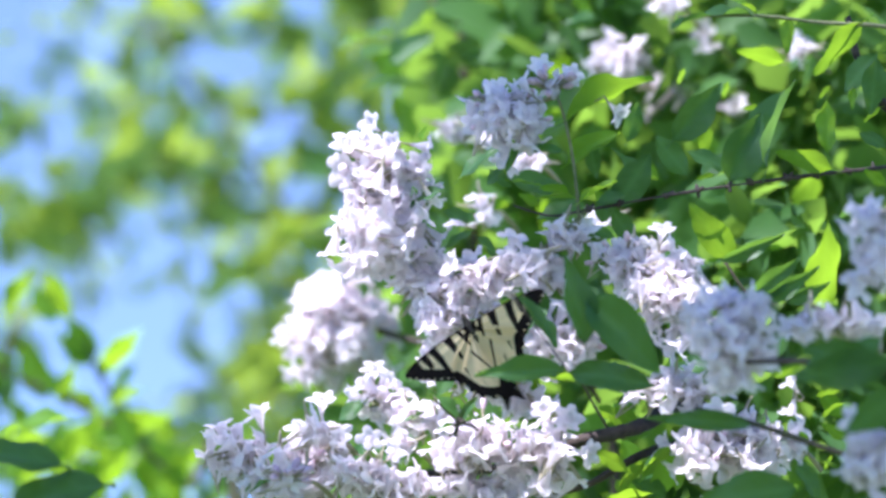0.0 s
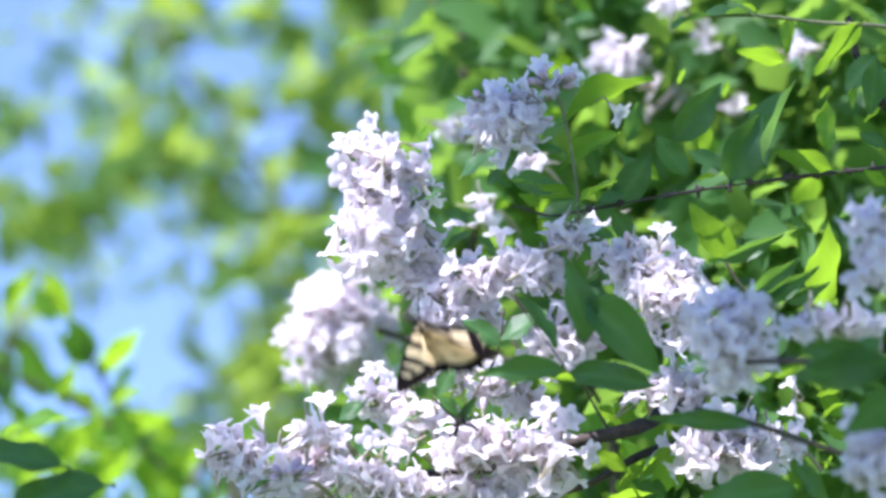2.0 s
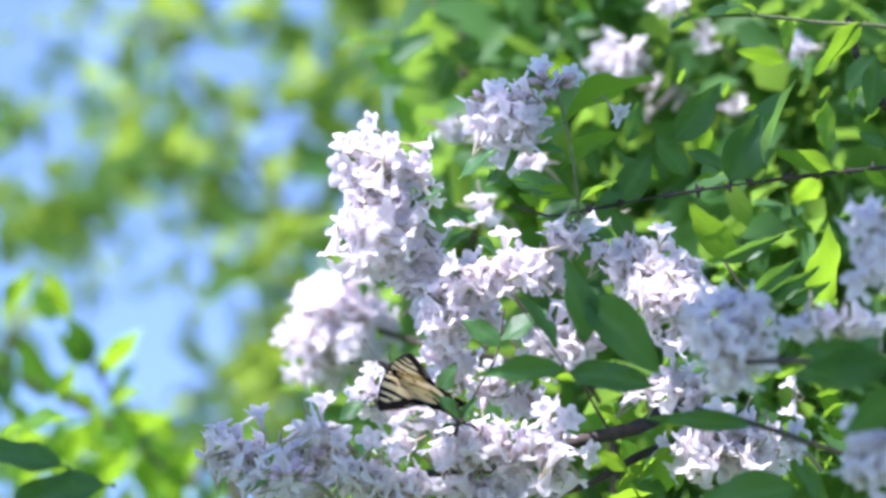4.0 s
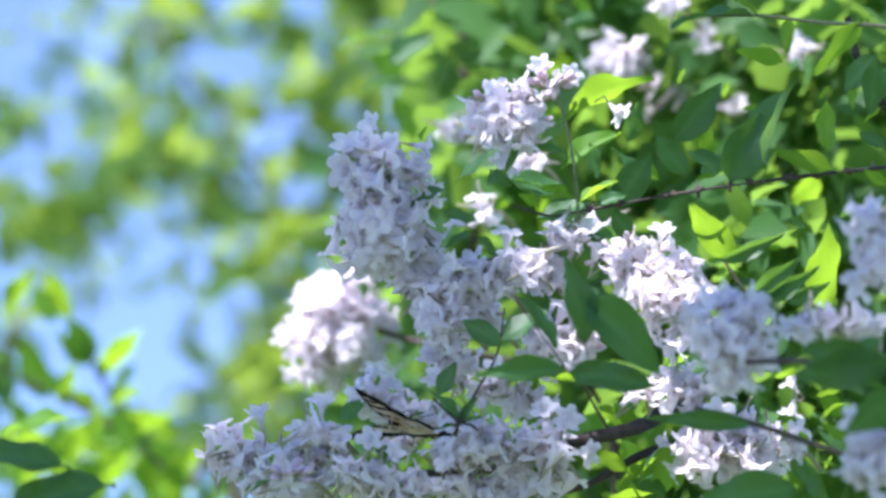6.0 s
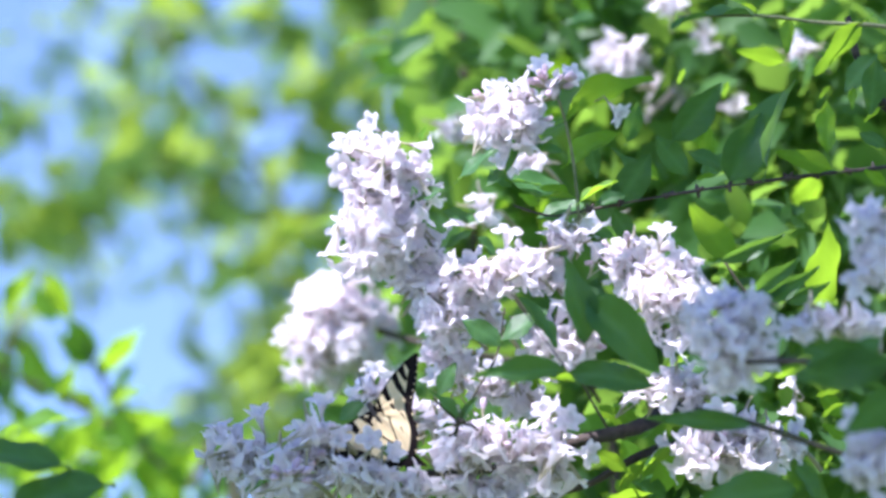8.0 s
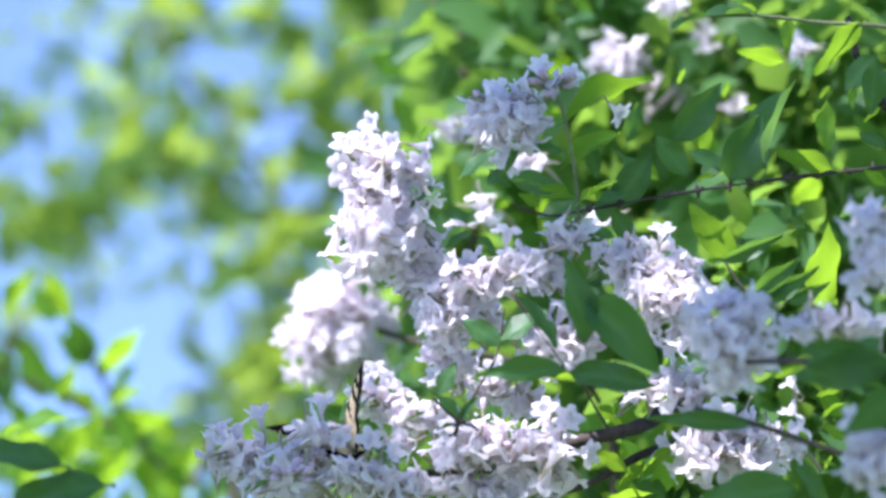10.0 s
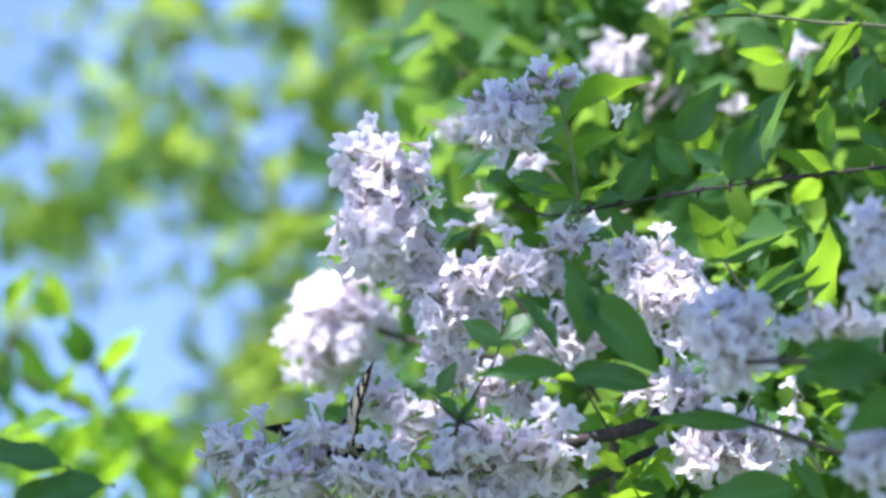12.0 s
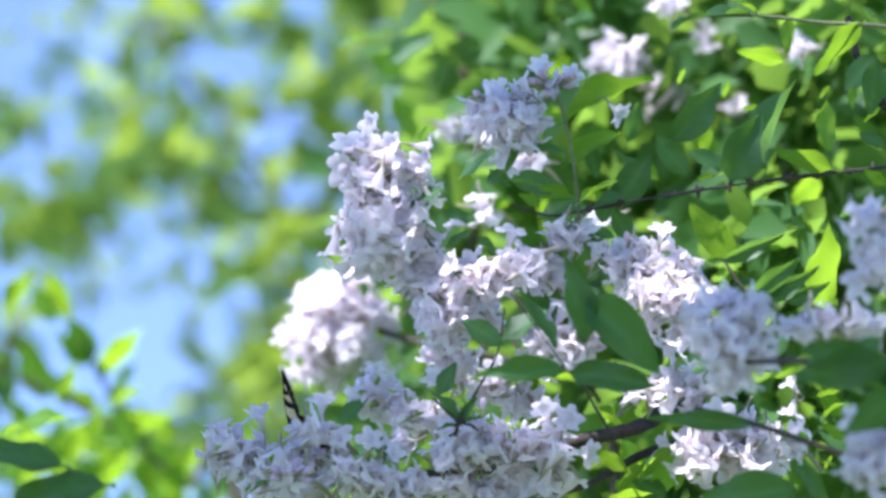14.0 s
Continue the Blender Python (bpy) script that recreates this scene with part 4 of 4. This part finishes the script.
cluster(1300, 190, 3.0, 12, 16, 36, 1.0, joined=True)
cluster(1412, 88, 2.85, 18, 22, 37, 1.0, joined=True)
cluster(1180, 10, 2.9, 24, 20, 38, 1.0, joined=True)
cluster(1060, 385, 2.7, 26, 16, 40, 1.0, joined=True)


SWAY_AT = SWAY.matrix_basis.copy()


# ======================= young shrub beside it =======================
def build_sapling():
    at = spot(120, 441, 3.4)
    foot = Vector((at.x - 0.02, at.y, 0))
    sap = thing("sapling", foot, "young shrub with thin stems and sunlit yellow-green leaves", "shrub")
    D = 3.5
    s1 = branch([foot + Vector((0.1, 0.02, -0.02)), foot + Vector((0.14, 0.0, 1.2)), spot(420, 960, D), spot(330, 860, D), spot(250, 790, D), spot(190, 690, D), spot(150, 600, D)], 0.0042, 0.0010, TWIG, name="stem", parent=sap)
    s2 = branch([spot(250, 790, D), spot(150, 725, D), spot(40, 672, D), spot(-60, 640, D)], 0.0022, 0.0012, BARK, name="stem", parent=sap)
    s3 = branch([foot + Vector((-0.1, 0.05, -0.02)), foot + Vector((-0.12, 0.03, 1.2)), spot(-120, 1000, D), spot(-60, 840, D), spot(-20, 700, D), spot(40, 560, D)], 0.006, 0.0012, TWIG, name="stem", parent=sap)
    leaf(s2, 14, 562, 62, 468, 30, D, LIT, 0, True)
    leaf(s2, 126, 572, 80, 474, 28, D, (-0.36, 0.3, 0.88), 0, True, -0.035)
    leaf(s2, 100, 570, 55, 505, 50, D + 0.1, OUT, 4, True)
    leaf(s1, 172, 666, 254, 576, 48, D, LIT, 5, True)
    leaf(s1, 160, 650, 100, 590, 56, D, BACK, 4, True)
    leaf(s1, 165, 640, 118, 560, 48, D, BACK, 0, True)
    leaf(s1, 190, 705, 262, 690, 46, D, (0.2, 0.2, 0.9), 4, True)
    leaf(s1, 225, 780, 308, 726, 62, D, BACK, 4, True)
    leaf(s1, 205, 745, 300, 745, 52, D, BACK, 4, True)
    leaf(s1, 180, 725, 110, 690, 60, D, BACK, 4, True)
    leaf(s1, 200, 700, 240, 640, 44, D, BACK, 4, True)
    leaf(s2, 80, 705, 40, 610, 56, D, BACK, 4, True)
    leaf(s2, 110, 720, 130, 640, 48, D, BACK, 4, True)
    leaf(s2, 20, 690, -20, 610, 50, D, OUT, 0, True)
    leaf(s2, 130, 742, -10, 760, 40, 2.95, (0.0, -0.5, 0.85), 1, True)
    leaf(s2, 0, 710, 22, 630, 40, D, OUT, 0)
    leaf(s3, -50, 808, 126, 818, 50, 2.75, (0.1, -0.75, 0.65), 1)
    leaf(s3, 20, 905, 200, 846, 70, 2.75, (0.1, -0.75, 0.65), 1)
    for a0, b0, a1, b1, w in ((180, 885, 192, 790, 44), (250, 800, 258, 880, 44), (150, 745, 128, 825, 50), (205, 730, 240, 800, 46), (90, 770, 10, 782, 36),
                              (330, 840, 350, 790, 48), (330, 860, 290, 815, 44), (245, 765, 300, 735, 44), (175, 720, 165, 775, 40), (195, 715, 245, 690, 30),
                              (120, 590, 148, 620, 30), (100, 700, 75, 650, 34), (30, 850, 90, 835, 36), (80, 870, 20, 880, 40), (280, 860, 240, 830, 40)):
        leaf(s1, a0, b0, a1, b1, w, D - 0.05, BACK, 4, True)
    rnd = random.Random(8)
    for i in range(130):
        a = rnd.uniform(-80, 420)
        b = rnd.uniform(690, 1000)
        if b < 840 - abs(a - 150) * 0.2 - 100 or (a > 300 and b < 800):
            continue
        an = rnd.uniform(0, 6.28)
        ln = rnd.uniform(60, 120)
        leaf((s1, s2, s3)[rnd.randrange(3)], a, b, a + ln * math.cos(an), b + ln * math.sin(an), ln * 0.55, rnd.uniform(3.4, 4.1),
             (rnd.gauss(0, 0.6), rnd.gauss(0.2, 0.6), rnd.gauss(0.5, 0.4)), rnd.randrange(5), rnd.random() < 0.75)
    c = [(Vector((rnd.gauss(0, 0.16), rnd.gauss(0.1, 0.15), rnd.uniform(0.9, 1.75))), 0.12, 1) for _ in range(30)]
    leaf_cloud("inner_foliage", c, 700, 0.05, THICKET, sap, rnd)


build_sapling()


# ======================= butterfly =======================
def wing_material():
    m, t, N, L = nodes_of("wing")
    out = N("ShaderNodeOutputMaterial")
    at = N("ShaderNodeAttribute"); at.attribute_name = "mark"
    co = N("ShaderNodeTexCoord")
    n = N("ShaderNodeTexNoise"); n.inputs["Scale"].default_value = 900; n.inputs["Detail"].default_value = 3
    L(co.outputs["Object"], n.inputs["Vector"])
    ad = N("ShaderNodeMath"); ad.operation = "MULTIPLY_ADD"; ad.inputs[1].default_value = 0.25
    L(n.outputs[0], ad.inputs[0]); L(at.outputs["Fac"], ad.inputs[2])
    ra = N("ShaderNodeMapRange"); ra.inputs["From Min"].default_value = 0.48; ra.inputs["From Max"].default_value = 0.76
    L(ad.outputs[0], ra.inputs["Value"])
    rgb = N("ShaderNodeMix"); rgb.data_type = "RGBA"
    L(ra.outputs[0], rgb.inputs["Factor"])
    rgb.inputs["A"].default_value = (0.77, 0.63, 0.37, 1); rgb.inputs["B"].default_value = (0.018, 0.014, 0.014, 1)
    d = N("ShaderNodeBsdfDiffuse"); tr = N("ShaderNodeBsdfTranslucent")
    L(rgb.outputs["Result"], d.inputs[0]); L(rgb.outputs["Result"], tr.inputs[0])
    mx = N("ShaderNodeMixShader"); mx.inputs[0].default_value = 0.4
    L(d.outputs[0], mx.inputs[1]); L(tr.outputs[0], mx.inputs[2]); L(mx.outputs[0], out.inputs[0])
    return m


WING = wing_material()
FUR = rough_material("dark_fur", (0.010, 0.009, 0.008), (0.05, 0.042, 0.03), 900, bump=0.8, dist=0.0004)


def seg_dist(p, a, b):
    ab = (b[0] - a[0], b[1] - a[1])
    s = max(0, min(1, ((p[0] - a[0]) * ab[0] + (p[1] - a[1]) * ab[1]) / (ab[0] ** 2 + ab[1] ** 2)))
    return math.hypot(p[0] - a[0] - s * ab[0], p[1] - a[1] - s * ab[1]), s


def wing_mesh(name, outline, margin, strokes, edge, spots, side, swept, span):
    """A thin wing in millimetres, hinged along Y at the origin; dark strokes (from, to, width, width) and a dark margin."""
    pts = [Vector((x, y, 0)) for x, y in outline]
    closed = smooth_path(pts + [pts[0]], 6)[:-1]
    n, rings_n = len(closed), 44
    verts, faces, mark = [], [], []
    mar = [(p.x, p.y) for p in smooth_path([Vector((x, y, 0)) for x, y in margin], 6)]
    centre = Vector((2.0, 0.5, 0))
    for i in range(rings_n + 1):
        s = (i / rings_n) ** 0.75
        for p in closed:
            q = centre.lerp(p, s)
            bow = 1.6 * math.sin(min(1, q.x / 45) * math.pi) + 0.25 * math.sin(math.atan2(q.y, q.x) * 16)
            cs, sn = math.cos(radians(swept)), math.sin(radians(swept))
            verts.append((side * (q.x * cs + q.y * sn) * span / 1000, (q.y * cs - q.x * sn) * span / 1000, (bow + (0.35 if swept > 35 else 0)) * span / 1000))
            dm = min(seg_dist((q.x, q.y), a, b)[0] for a, b in zip(mar, mar[1:]))
            v = edge - dm
            for a, b, w0, w1 in strokes:
                ds, k = seg_dist((q.x, q.y), a, b)
                v = max(v, w0 + (w1 - w0) * k - ds)
            for a, b, r in spots:
                v = min(v, math.hypot(q.x - a, q.y - b) - r)
            mark.append(max(0, min(1, 0.5 + v * 0.6)))
    for i in range(rings_n):
        for k in range(n):
            a, b = i * n + k, i * n + (k + 1) % n
            faces.append((a, b, b + n, a + n))
    me = bpy.data.meshes.new(name)
    me.from_pydata(verts, [], faces)
    me.attributes.new("mark", "FLOAT", "POINT").data.foreach_set("value", mark)
    me.polygons.foreach_set("use_smooth", [True] * len(me.polygons))
    me.materials.append(WING)
    return me


def build_butterfly():
    fly = thing("butterfly", spot(870, 620, 2.46), "swallowtail butterfly with cream wings striped and edged black", "butterfly")
    fore = [(0, 4), (12, 14.2), (25, 24), (38, 31.8), (46, 35.2), (50, 35.2), (51, 31.5), (48.6, 22), (45.6, 12), (42, 2), (38, -7), (30, -8), (22, -7), (10, -5), (0, -3)]
    f_mar = [(52, 36.5), (51, 30), (48.4, 21), (45.2, 11), (41.4, 1), (37.5, -8.5)]
    f_str = [((0, 4), (12, 14.2), 0.9, 0.8), ((12, 14.2), (25, 24), 0.8, 0.8), ((25, 24), (38, 31.8), 0.8, 1.2), ((38, 31.8), (51, 36), 1.2, 2.2),
             ((6, 8), (11, -4), 1.8, 0.9), ((14, 14.5), (19, 5), 3.4, 2.2), ((19, 5), (25, -7), 1.9, 0.7), ((25.5, 23), (29, 15), 3.3, 2.4), ((29, 15), (34, 5.5), 2.8, 1.5),
             ((32.5, 27.5), (36.5, 18.5), 3.3, 1.8), ((39.5, 31), (42.5, 24), 3.0, 1.6), ((45.5, 34), (47, 29.5), 1.5, 0.8), ((0, 1), (9, 0), 2.4, 1.4), ((0, 5), (1, -6), 3.6, 3.2)]
    f_str += [((30 + 1.6 * k, 2 + 4.6 * k), (38.5 + 2.0 * k, -3.5 + 6.0 * k), 0.02, 0.10) for k in range(6)]
    f_spot = [(50.4 - 1.25 * k - 0.085 * k * k, 31.0 - 4.6 * k, 0.8) for k in range(9)]
    hind = [(0, 2), (12, 3), (24, 2), (29, -2), (31.5, -8), (30.5, -11), (33, -15.5), (31.8, -18.5), (33, -23), (30.5, -25.5), (30.5, -30), (27, -33), (25, -39), (24, -46),
            (23, -46), (22.9, -39), (21.2, -33.5), (17, -35.5), (14, -33.5), (10, -34), (6.5, -29), (3, -18), (0, -6)]
    h_mar = [(31, -4), (32.5, -13), (32.8, -21), (30, -29), (25, -37), (23, -44), (19, -34), (10, -33)]
    h_str = [((10, 2), (17, -27), 0.7, 0.5), ((0, 0), (6, -28), 3.8, 2.2), ((22, -6), (24.5, -10), 0.55, 0.3), ((20, -14), (22, -18), 0.4, 0.3)]
    h_str += [((17 + 3 * k, -16 + 4 * k), (22 + 3.6 * k, -27 + 5.4 * k), -0.02, 0.15) for k in range(4)]
    h_spot = [(30.6, -9.0, 0.8), (32.2, -16.4, 0.8), (31.8, -23.6, 0.8), (28.8, -30.2, 0.8), (17.5, -34.2, 0.9), (12, -33.2, 0.8)]
    made = {}
    for side in (1, -1):
        made["fore", side] = part("forewing", wing_mesh("forewing", fore, f_mar, f_str, 8.8, f_spot, side, 36.0, 0.66), None, fly)
        made["hind", side] = part("hindwing", wing_mesh("hindwing", hind, h_mar, h_str, 6.0, h_spot, side, 33.0, 0.86), None, fly)
    bm = bmesh.new()
    prof = ((-29, 0.3), (-27, 1.2), (-21, 1.7), (-15, 1.9), (-10, 1.8), (-6, 2.4), (-2, 2.7), (2, 2.3), (4, 1.5), (5.5, 1.6), (7, 1.2), (7.8, 0.4))
    rings = [[bm.verts.new((r * math.cos(k * math.pi / 6) / 1000, y / 1000, (r * math.sin(k * math.pi / 6) - 0.8) / 1000)) for k in range(12)] for y, r in prof]
    for a, b in zip(rings, rings[1:]):
        for k in range(12):
            bm.faces.new((a[k], b[k], b[(k + 1) % 12], a[(k + 1) % 12])).smooth = True
    bm.faces.new(rings[0]); bm.faces.new(rings[-1][::-1])
    part("body", bm, FUR, fly)
    for side in (1, -1):
        bm = bmesh.new()
        add_tube(bm, [(side * 0.0006, 0.0072, 0.0006), (side * 0.003, 0.0125, 0.003), (side * 0.006, 0.018, 0.0042)], 0.00015, 0.00015, 5, 4)
        add_tube(bm, [(side * 0.0059, 0.0178, 0.0042), (side * 0.0068, 0.0198, 0.0046)], 0.0003, 0.0004, 5, 2)
        part("antenna", bm, FUR, fly)
        for k, y in enumerate((0.001, -0.002, -0.005)):
            bm = bmesh.new()
            add_tube(bm, [(side * 0.001, y, -0.003), (side * 0.006, y + 0.003 * (1 - k), -0.005), (side * 0.009, y + 0.005 * (1 - k), -0.013)], 0.00035, 0.0002, 5, 3)
            part("leg", bm, FUR, fly)
    return fly, made


BUTTERFLY, WINGS = build_butterfly()


def flown(a, b, d, rx, ry, rz):
    """The butterfly's pose: its wing roots at (a, b) in the plan, d ahead, and its turn."""
    return Matrix.Translation(spot(a, b, d)) @ pose(0, 0, 0, rx, ry, rz)


def hinge(side, lift):
    """A wing raised by lift degrees over the level of the back."""
    return pose(0, 0, 0.0008, 0, -side * lift, 0)


def motions():
    walk(BUTTERFLY, [
        (0.0, flown(831, 580, 2.43, 123, -27, -15)), (0.2, flown(830, 589, 2.43, 118, -29, -55)), (0.3, flown(832, 579, 2.43, 112, -20, -45)),
        (0.5, flown(827, 583, 2.43, 109, -37, -53)), (0.7, flown(833, 573, 2.43, 111, -22, -48)), (0.8, flown(824, 586, 2.43, 114, -25, -50)),
        (1.0, flown(831, 582, 2.43, 111, -28, -47)), (1.2, flown(829, 572, 2.43, 99, -23, -51)), (1.3, flown(831, 572, 2.43, 101, -23, -54)),
        (1.5, flown(824, 573, 2.43, 102, -28, -57)), (1.6, flown(824, 589, 2.43, 116, -33, -55)), (1.8, flown(787, 573, 2.43, 106, -32, -58)),
        (1.9, flown(782, 527, 2.43, 120, 7, -58)), (2.0, flown(742, 572, 2.43, 154, -37, -56)), (2.1, flown(825, 641, 2.43, 105, -55, -42)),
        (2.2, flown(815, 623, 2.43, 126, -54, -79)), (2.4, flown(826, 623, 2.43, 126, -59, -85)), (2.5, flown(813, 619, 2.43, 131, -51, -98)),
        (2.6, flown(766, 557, 2.43, 137, 5, -63)), (2.7, flown(797, 626, 2.43, 105, -59, -63)), (2.8, flown(823, 644, 2.43, 90, -65, -60)),
        (2.9, flown(809, 612, 2.43, 119, -50, -68)), (3.0, flown(731, 612, 2.43, 122, -43, -35)), (3.2, flown(696, 601, 2.43, 136, -49, -28)), (5.3, flown(687, 759, 2.52, 94, -70, -28)),
        (5.5, flown(698, 749, 2.52, 94, -64, -38)), (6.0, flown(706, 752, 2.52, 92, -72, -41)), (6.5, flown(693, 773, 2.52, 84, -66, -48)),
        (7.0, flown(698, 784, 2.52, 76, -64, -46)), (7.5, flown(663, 752, 2.52, 88, -69, -28)), (8.0, flown(663, 731, 2.52, 86, -39, -28)),
        (8.2, flown(659, 727, 2.52, 90, -43, -26)), (10.3, flown(610, 765, 2.54, 45, -30, -15)), (10.5, flown(610, 765, 2.54, 45, -30, -15)),
        (11.0, flown(598, 777, 2.54, 40, -36, -9)), (11.4, flown(600, 778, 2.54, 80, -36, -20)), (11.6, flown(600, 778, 2.54, 80, -36, -20)),
        (12.0, flown(610, 755, 2.54, 49, -27, -19)), (12.5, flown(608, 756, 2.54, 52, -27, -17)), (13.0, flown(597, 747, 2.54, 52, -29, -12)),
        (13.2, flown(595, 747, 2.54, 52, -29, -10)), (13.5, flown(577, 732, 2.54, 53, -32, -3)), (13.8, flown(528, 775, 2.54, 37, -58, -7)),
        (14.0, flown(526, 789, 2.54, 34, -60, -10))])
    left = [
        (0.0, hinge(-1, 25)), (0.2, hinge(-1, 21)), (0.3, hinge(-1, 24)), (0.5, hinge(-1, 50)), (0.7, hinge(-1, 31)),
        (0.8, hinge(-1, 28)), (1.0, hinge(-1, 23)), (1.2, hinge(-1, 24)), (1.3, hinge(-1, 24)), (1.5, hinge(-1, 31)),
        (1.6, hinge(-1, 32)), (1.8, hinge(-1, 27)), (1.9, hinge(-1, 24)), (2.0, hinge(-1, 64)), (2.1, hinge(-1, 36)),
        (2.2, hinge(-1, 27)), (2.4, hinge(-1, 35)), (2.5, hinge(-1, 37)), (2.6, hinge(-1, 8)), (2.7, hinge(-1, 60)),
        (2.8, hinge(-1, 61)), (2.9, hinge(-1, 43)), (3.0, hinge(-1, 55)), (3.2, hinge(-1, 71)), (5.3, hinge(-1, 57)), (5.5, hinge(-1, 70)),
        (6.0, hinge(-1, 70)), (6.5, hinge(-1, 66)), (7.0, hinge(-1, 67)), (7.5, hinge(-1, 52)), (8.0, hinge(-1, 17)),
        (8.2, hinge(-1, 33)), (10.3, hinge(-1, 40)), (10.5, hinge(-1, 40)), (11.0, hinge(-1, 60)), (11.4, hinge(-1, 68)),
        (11.6, hinge(-1, 68)), (12.0, hinge(-1, 34)), (12.5, hinge(-1, 43)), (13.0, hinge(-1, 57)), (13.2, hinge(-1, 53)),
        (13.5, hinge(-1, 31)), (13.8, hinge(-1, 47)), (14.0, hinge(-1, 46))]
    right = [
        (0.0, hinge(1, 6)), (0.2, hinge(1, 37)), (0.3, hinge(1, 20)), (0.5, hinge(1, 50)), (0.7, hinge(1, 26)),
        (0.8, hinge(1, 25)), (1.0, hinge(1, 16)), (1.2, hinge(1, 21)), (1.3, hinge(1, 25)), (1.5, hinge(1, 31)),
        (1.6, hinge(1, 33)), (1.8, hinge(1, 25)), (1.9, hinge(1, 44)), (2.0, hinge(1, 59)), (2.1, hinge(1, 24)),
        (2.2, hinge(1, 34)), (2.4, hinge(1, 36)), (2.5, hinge(1, 37)), (2.6, hinge(1, 25)), (2.7, hinge(1, 49)),
        (2.8, hinge(1, 54)), (2.9, hinge(1, 43)), (3.0, hinge(1, 60)), (3.2, hinge(1, 78)), (5.3, hinge(1, 45)), (5.5, hinge(1, 57)),
        (6.0, hinge(1, 72)), (6.5, hinge(1, 64)), (7.0, hinge(1, 57)), (7.5, hinge(1, 48)), (8.0, hinge(1, 15)),
        (8.2, hinge(1, 37)), (10.3, hinge(1, 43)), (10.5, hinge(1, 43)), (11.0, hinge(1, 55)), (11.4, hinge(1, 76)),
        (11.6, hinge(1, 76)), (12.0, hinge(1, 35)), (12.5, hinge(1, 45)), (13.0, hinge(1, 60)), (13.2, hinge(1, 56)),
        (13.5, hinge(1, 30)), (13.8, hinge(1, 51)), (14.0, hinge(1, 42))]
    for kind in ("fore", "hind"):
        walk(WINGS[kind, -1], left)
        walk(WINGS[kind, 1], right)
    # one loose flower nods
    walk(SWAY, [(t, SWAY_AT @ pose(x * UNIT, 0, z * UNIT, 0, x * 0.8, 0)) for t, x, z in (
        (0.0, 13, -8), (0.5, 3, -5), (1.0, 0, -8), (1.5, -1, -7), (2.0, -13, 0), (2.5, -6, -9), (3.0, -4, -6), (5.5, 2, 0), (7.0, 0, 0),
        (8.0, 3, 2), (10.5, -1, 3), (11.5, -6, 3), (12.0, 2, 3), (12.5, -3, 3), (13.0, 2, 3), (13.5, -3, 2), (14.0, 10, 2))])
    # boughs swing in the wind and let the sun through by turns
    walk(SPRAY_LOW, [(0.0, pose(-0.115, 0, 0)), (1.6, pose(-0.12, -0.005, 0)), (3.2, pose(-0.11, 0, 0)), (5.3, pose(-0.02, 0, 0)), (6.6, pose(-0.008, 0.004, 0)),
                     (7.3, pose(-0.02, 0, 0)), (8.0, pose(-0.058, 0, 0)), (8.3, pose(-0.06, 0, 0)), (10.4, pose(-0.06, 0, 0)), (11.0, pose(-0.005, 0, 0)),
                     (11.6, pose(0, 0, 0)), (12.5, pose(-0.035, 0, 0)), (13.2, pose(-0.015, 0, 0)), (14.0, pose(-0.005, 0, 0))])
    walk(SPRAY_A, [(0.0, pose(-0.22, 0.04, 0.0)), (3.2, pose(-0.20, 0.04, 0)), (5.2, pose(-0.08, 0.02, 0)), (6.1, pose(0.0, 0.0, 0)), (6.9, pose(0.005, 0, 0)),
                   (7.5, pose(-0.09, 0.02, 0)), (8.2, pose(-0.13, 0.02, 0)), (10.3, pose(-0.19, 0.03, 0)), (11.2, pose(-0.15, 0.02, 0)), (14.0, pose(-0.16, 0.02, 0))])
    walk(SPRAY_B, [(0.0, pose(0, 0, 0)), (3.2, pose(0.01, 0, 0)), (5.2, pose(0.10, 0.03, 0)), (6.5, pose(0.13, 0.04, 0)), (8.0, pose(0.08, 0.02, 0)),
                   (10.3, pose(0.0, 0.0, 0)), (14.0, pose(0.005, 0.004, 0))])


motions()
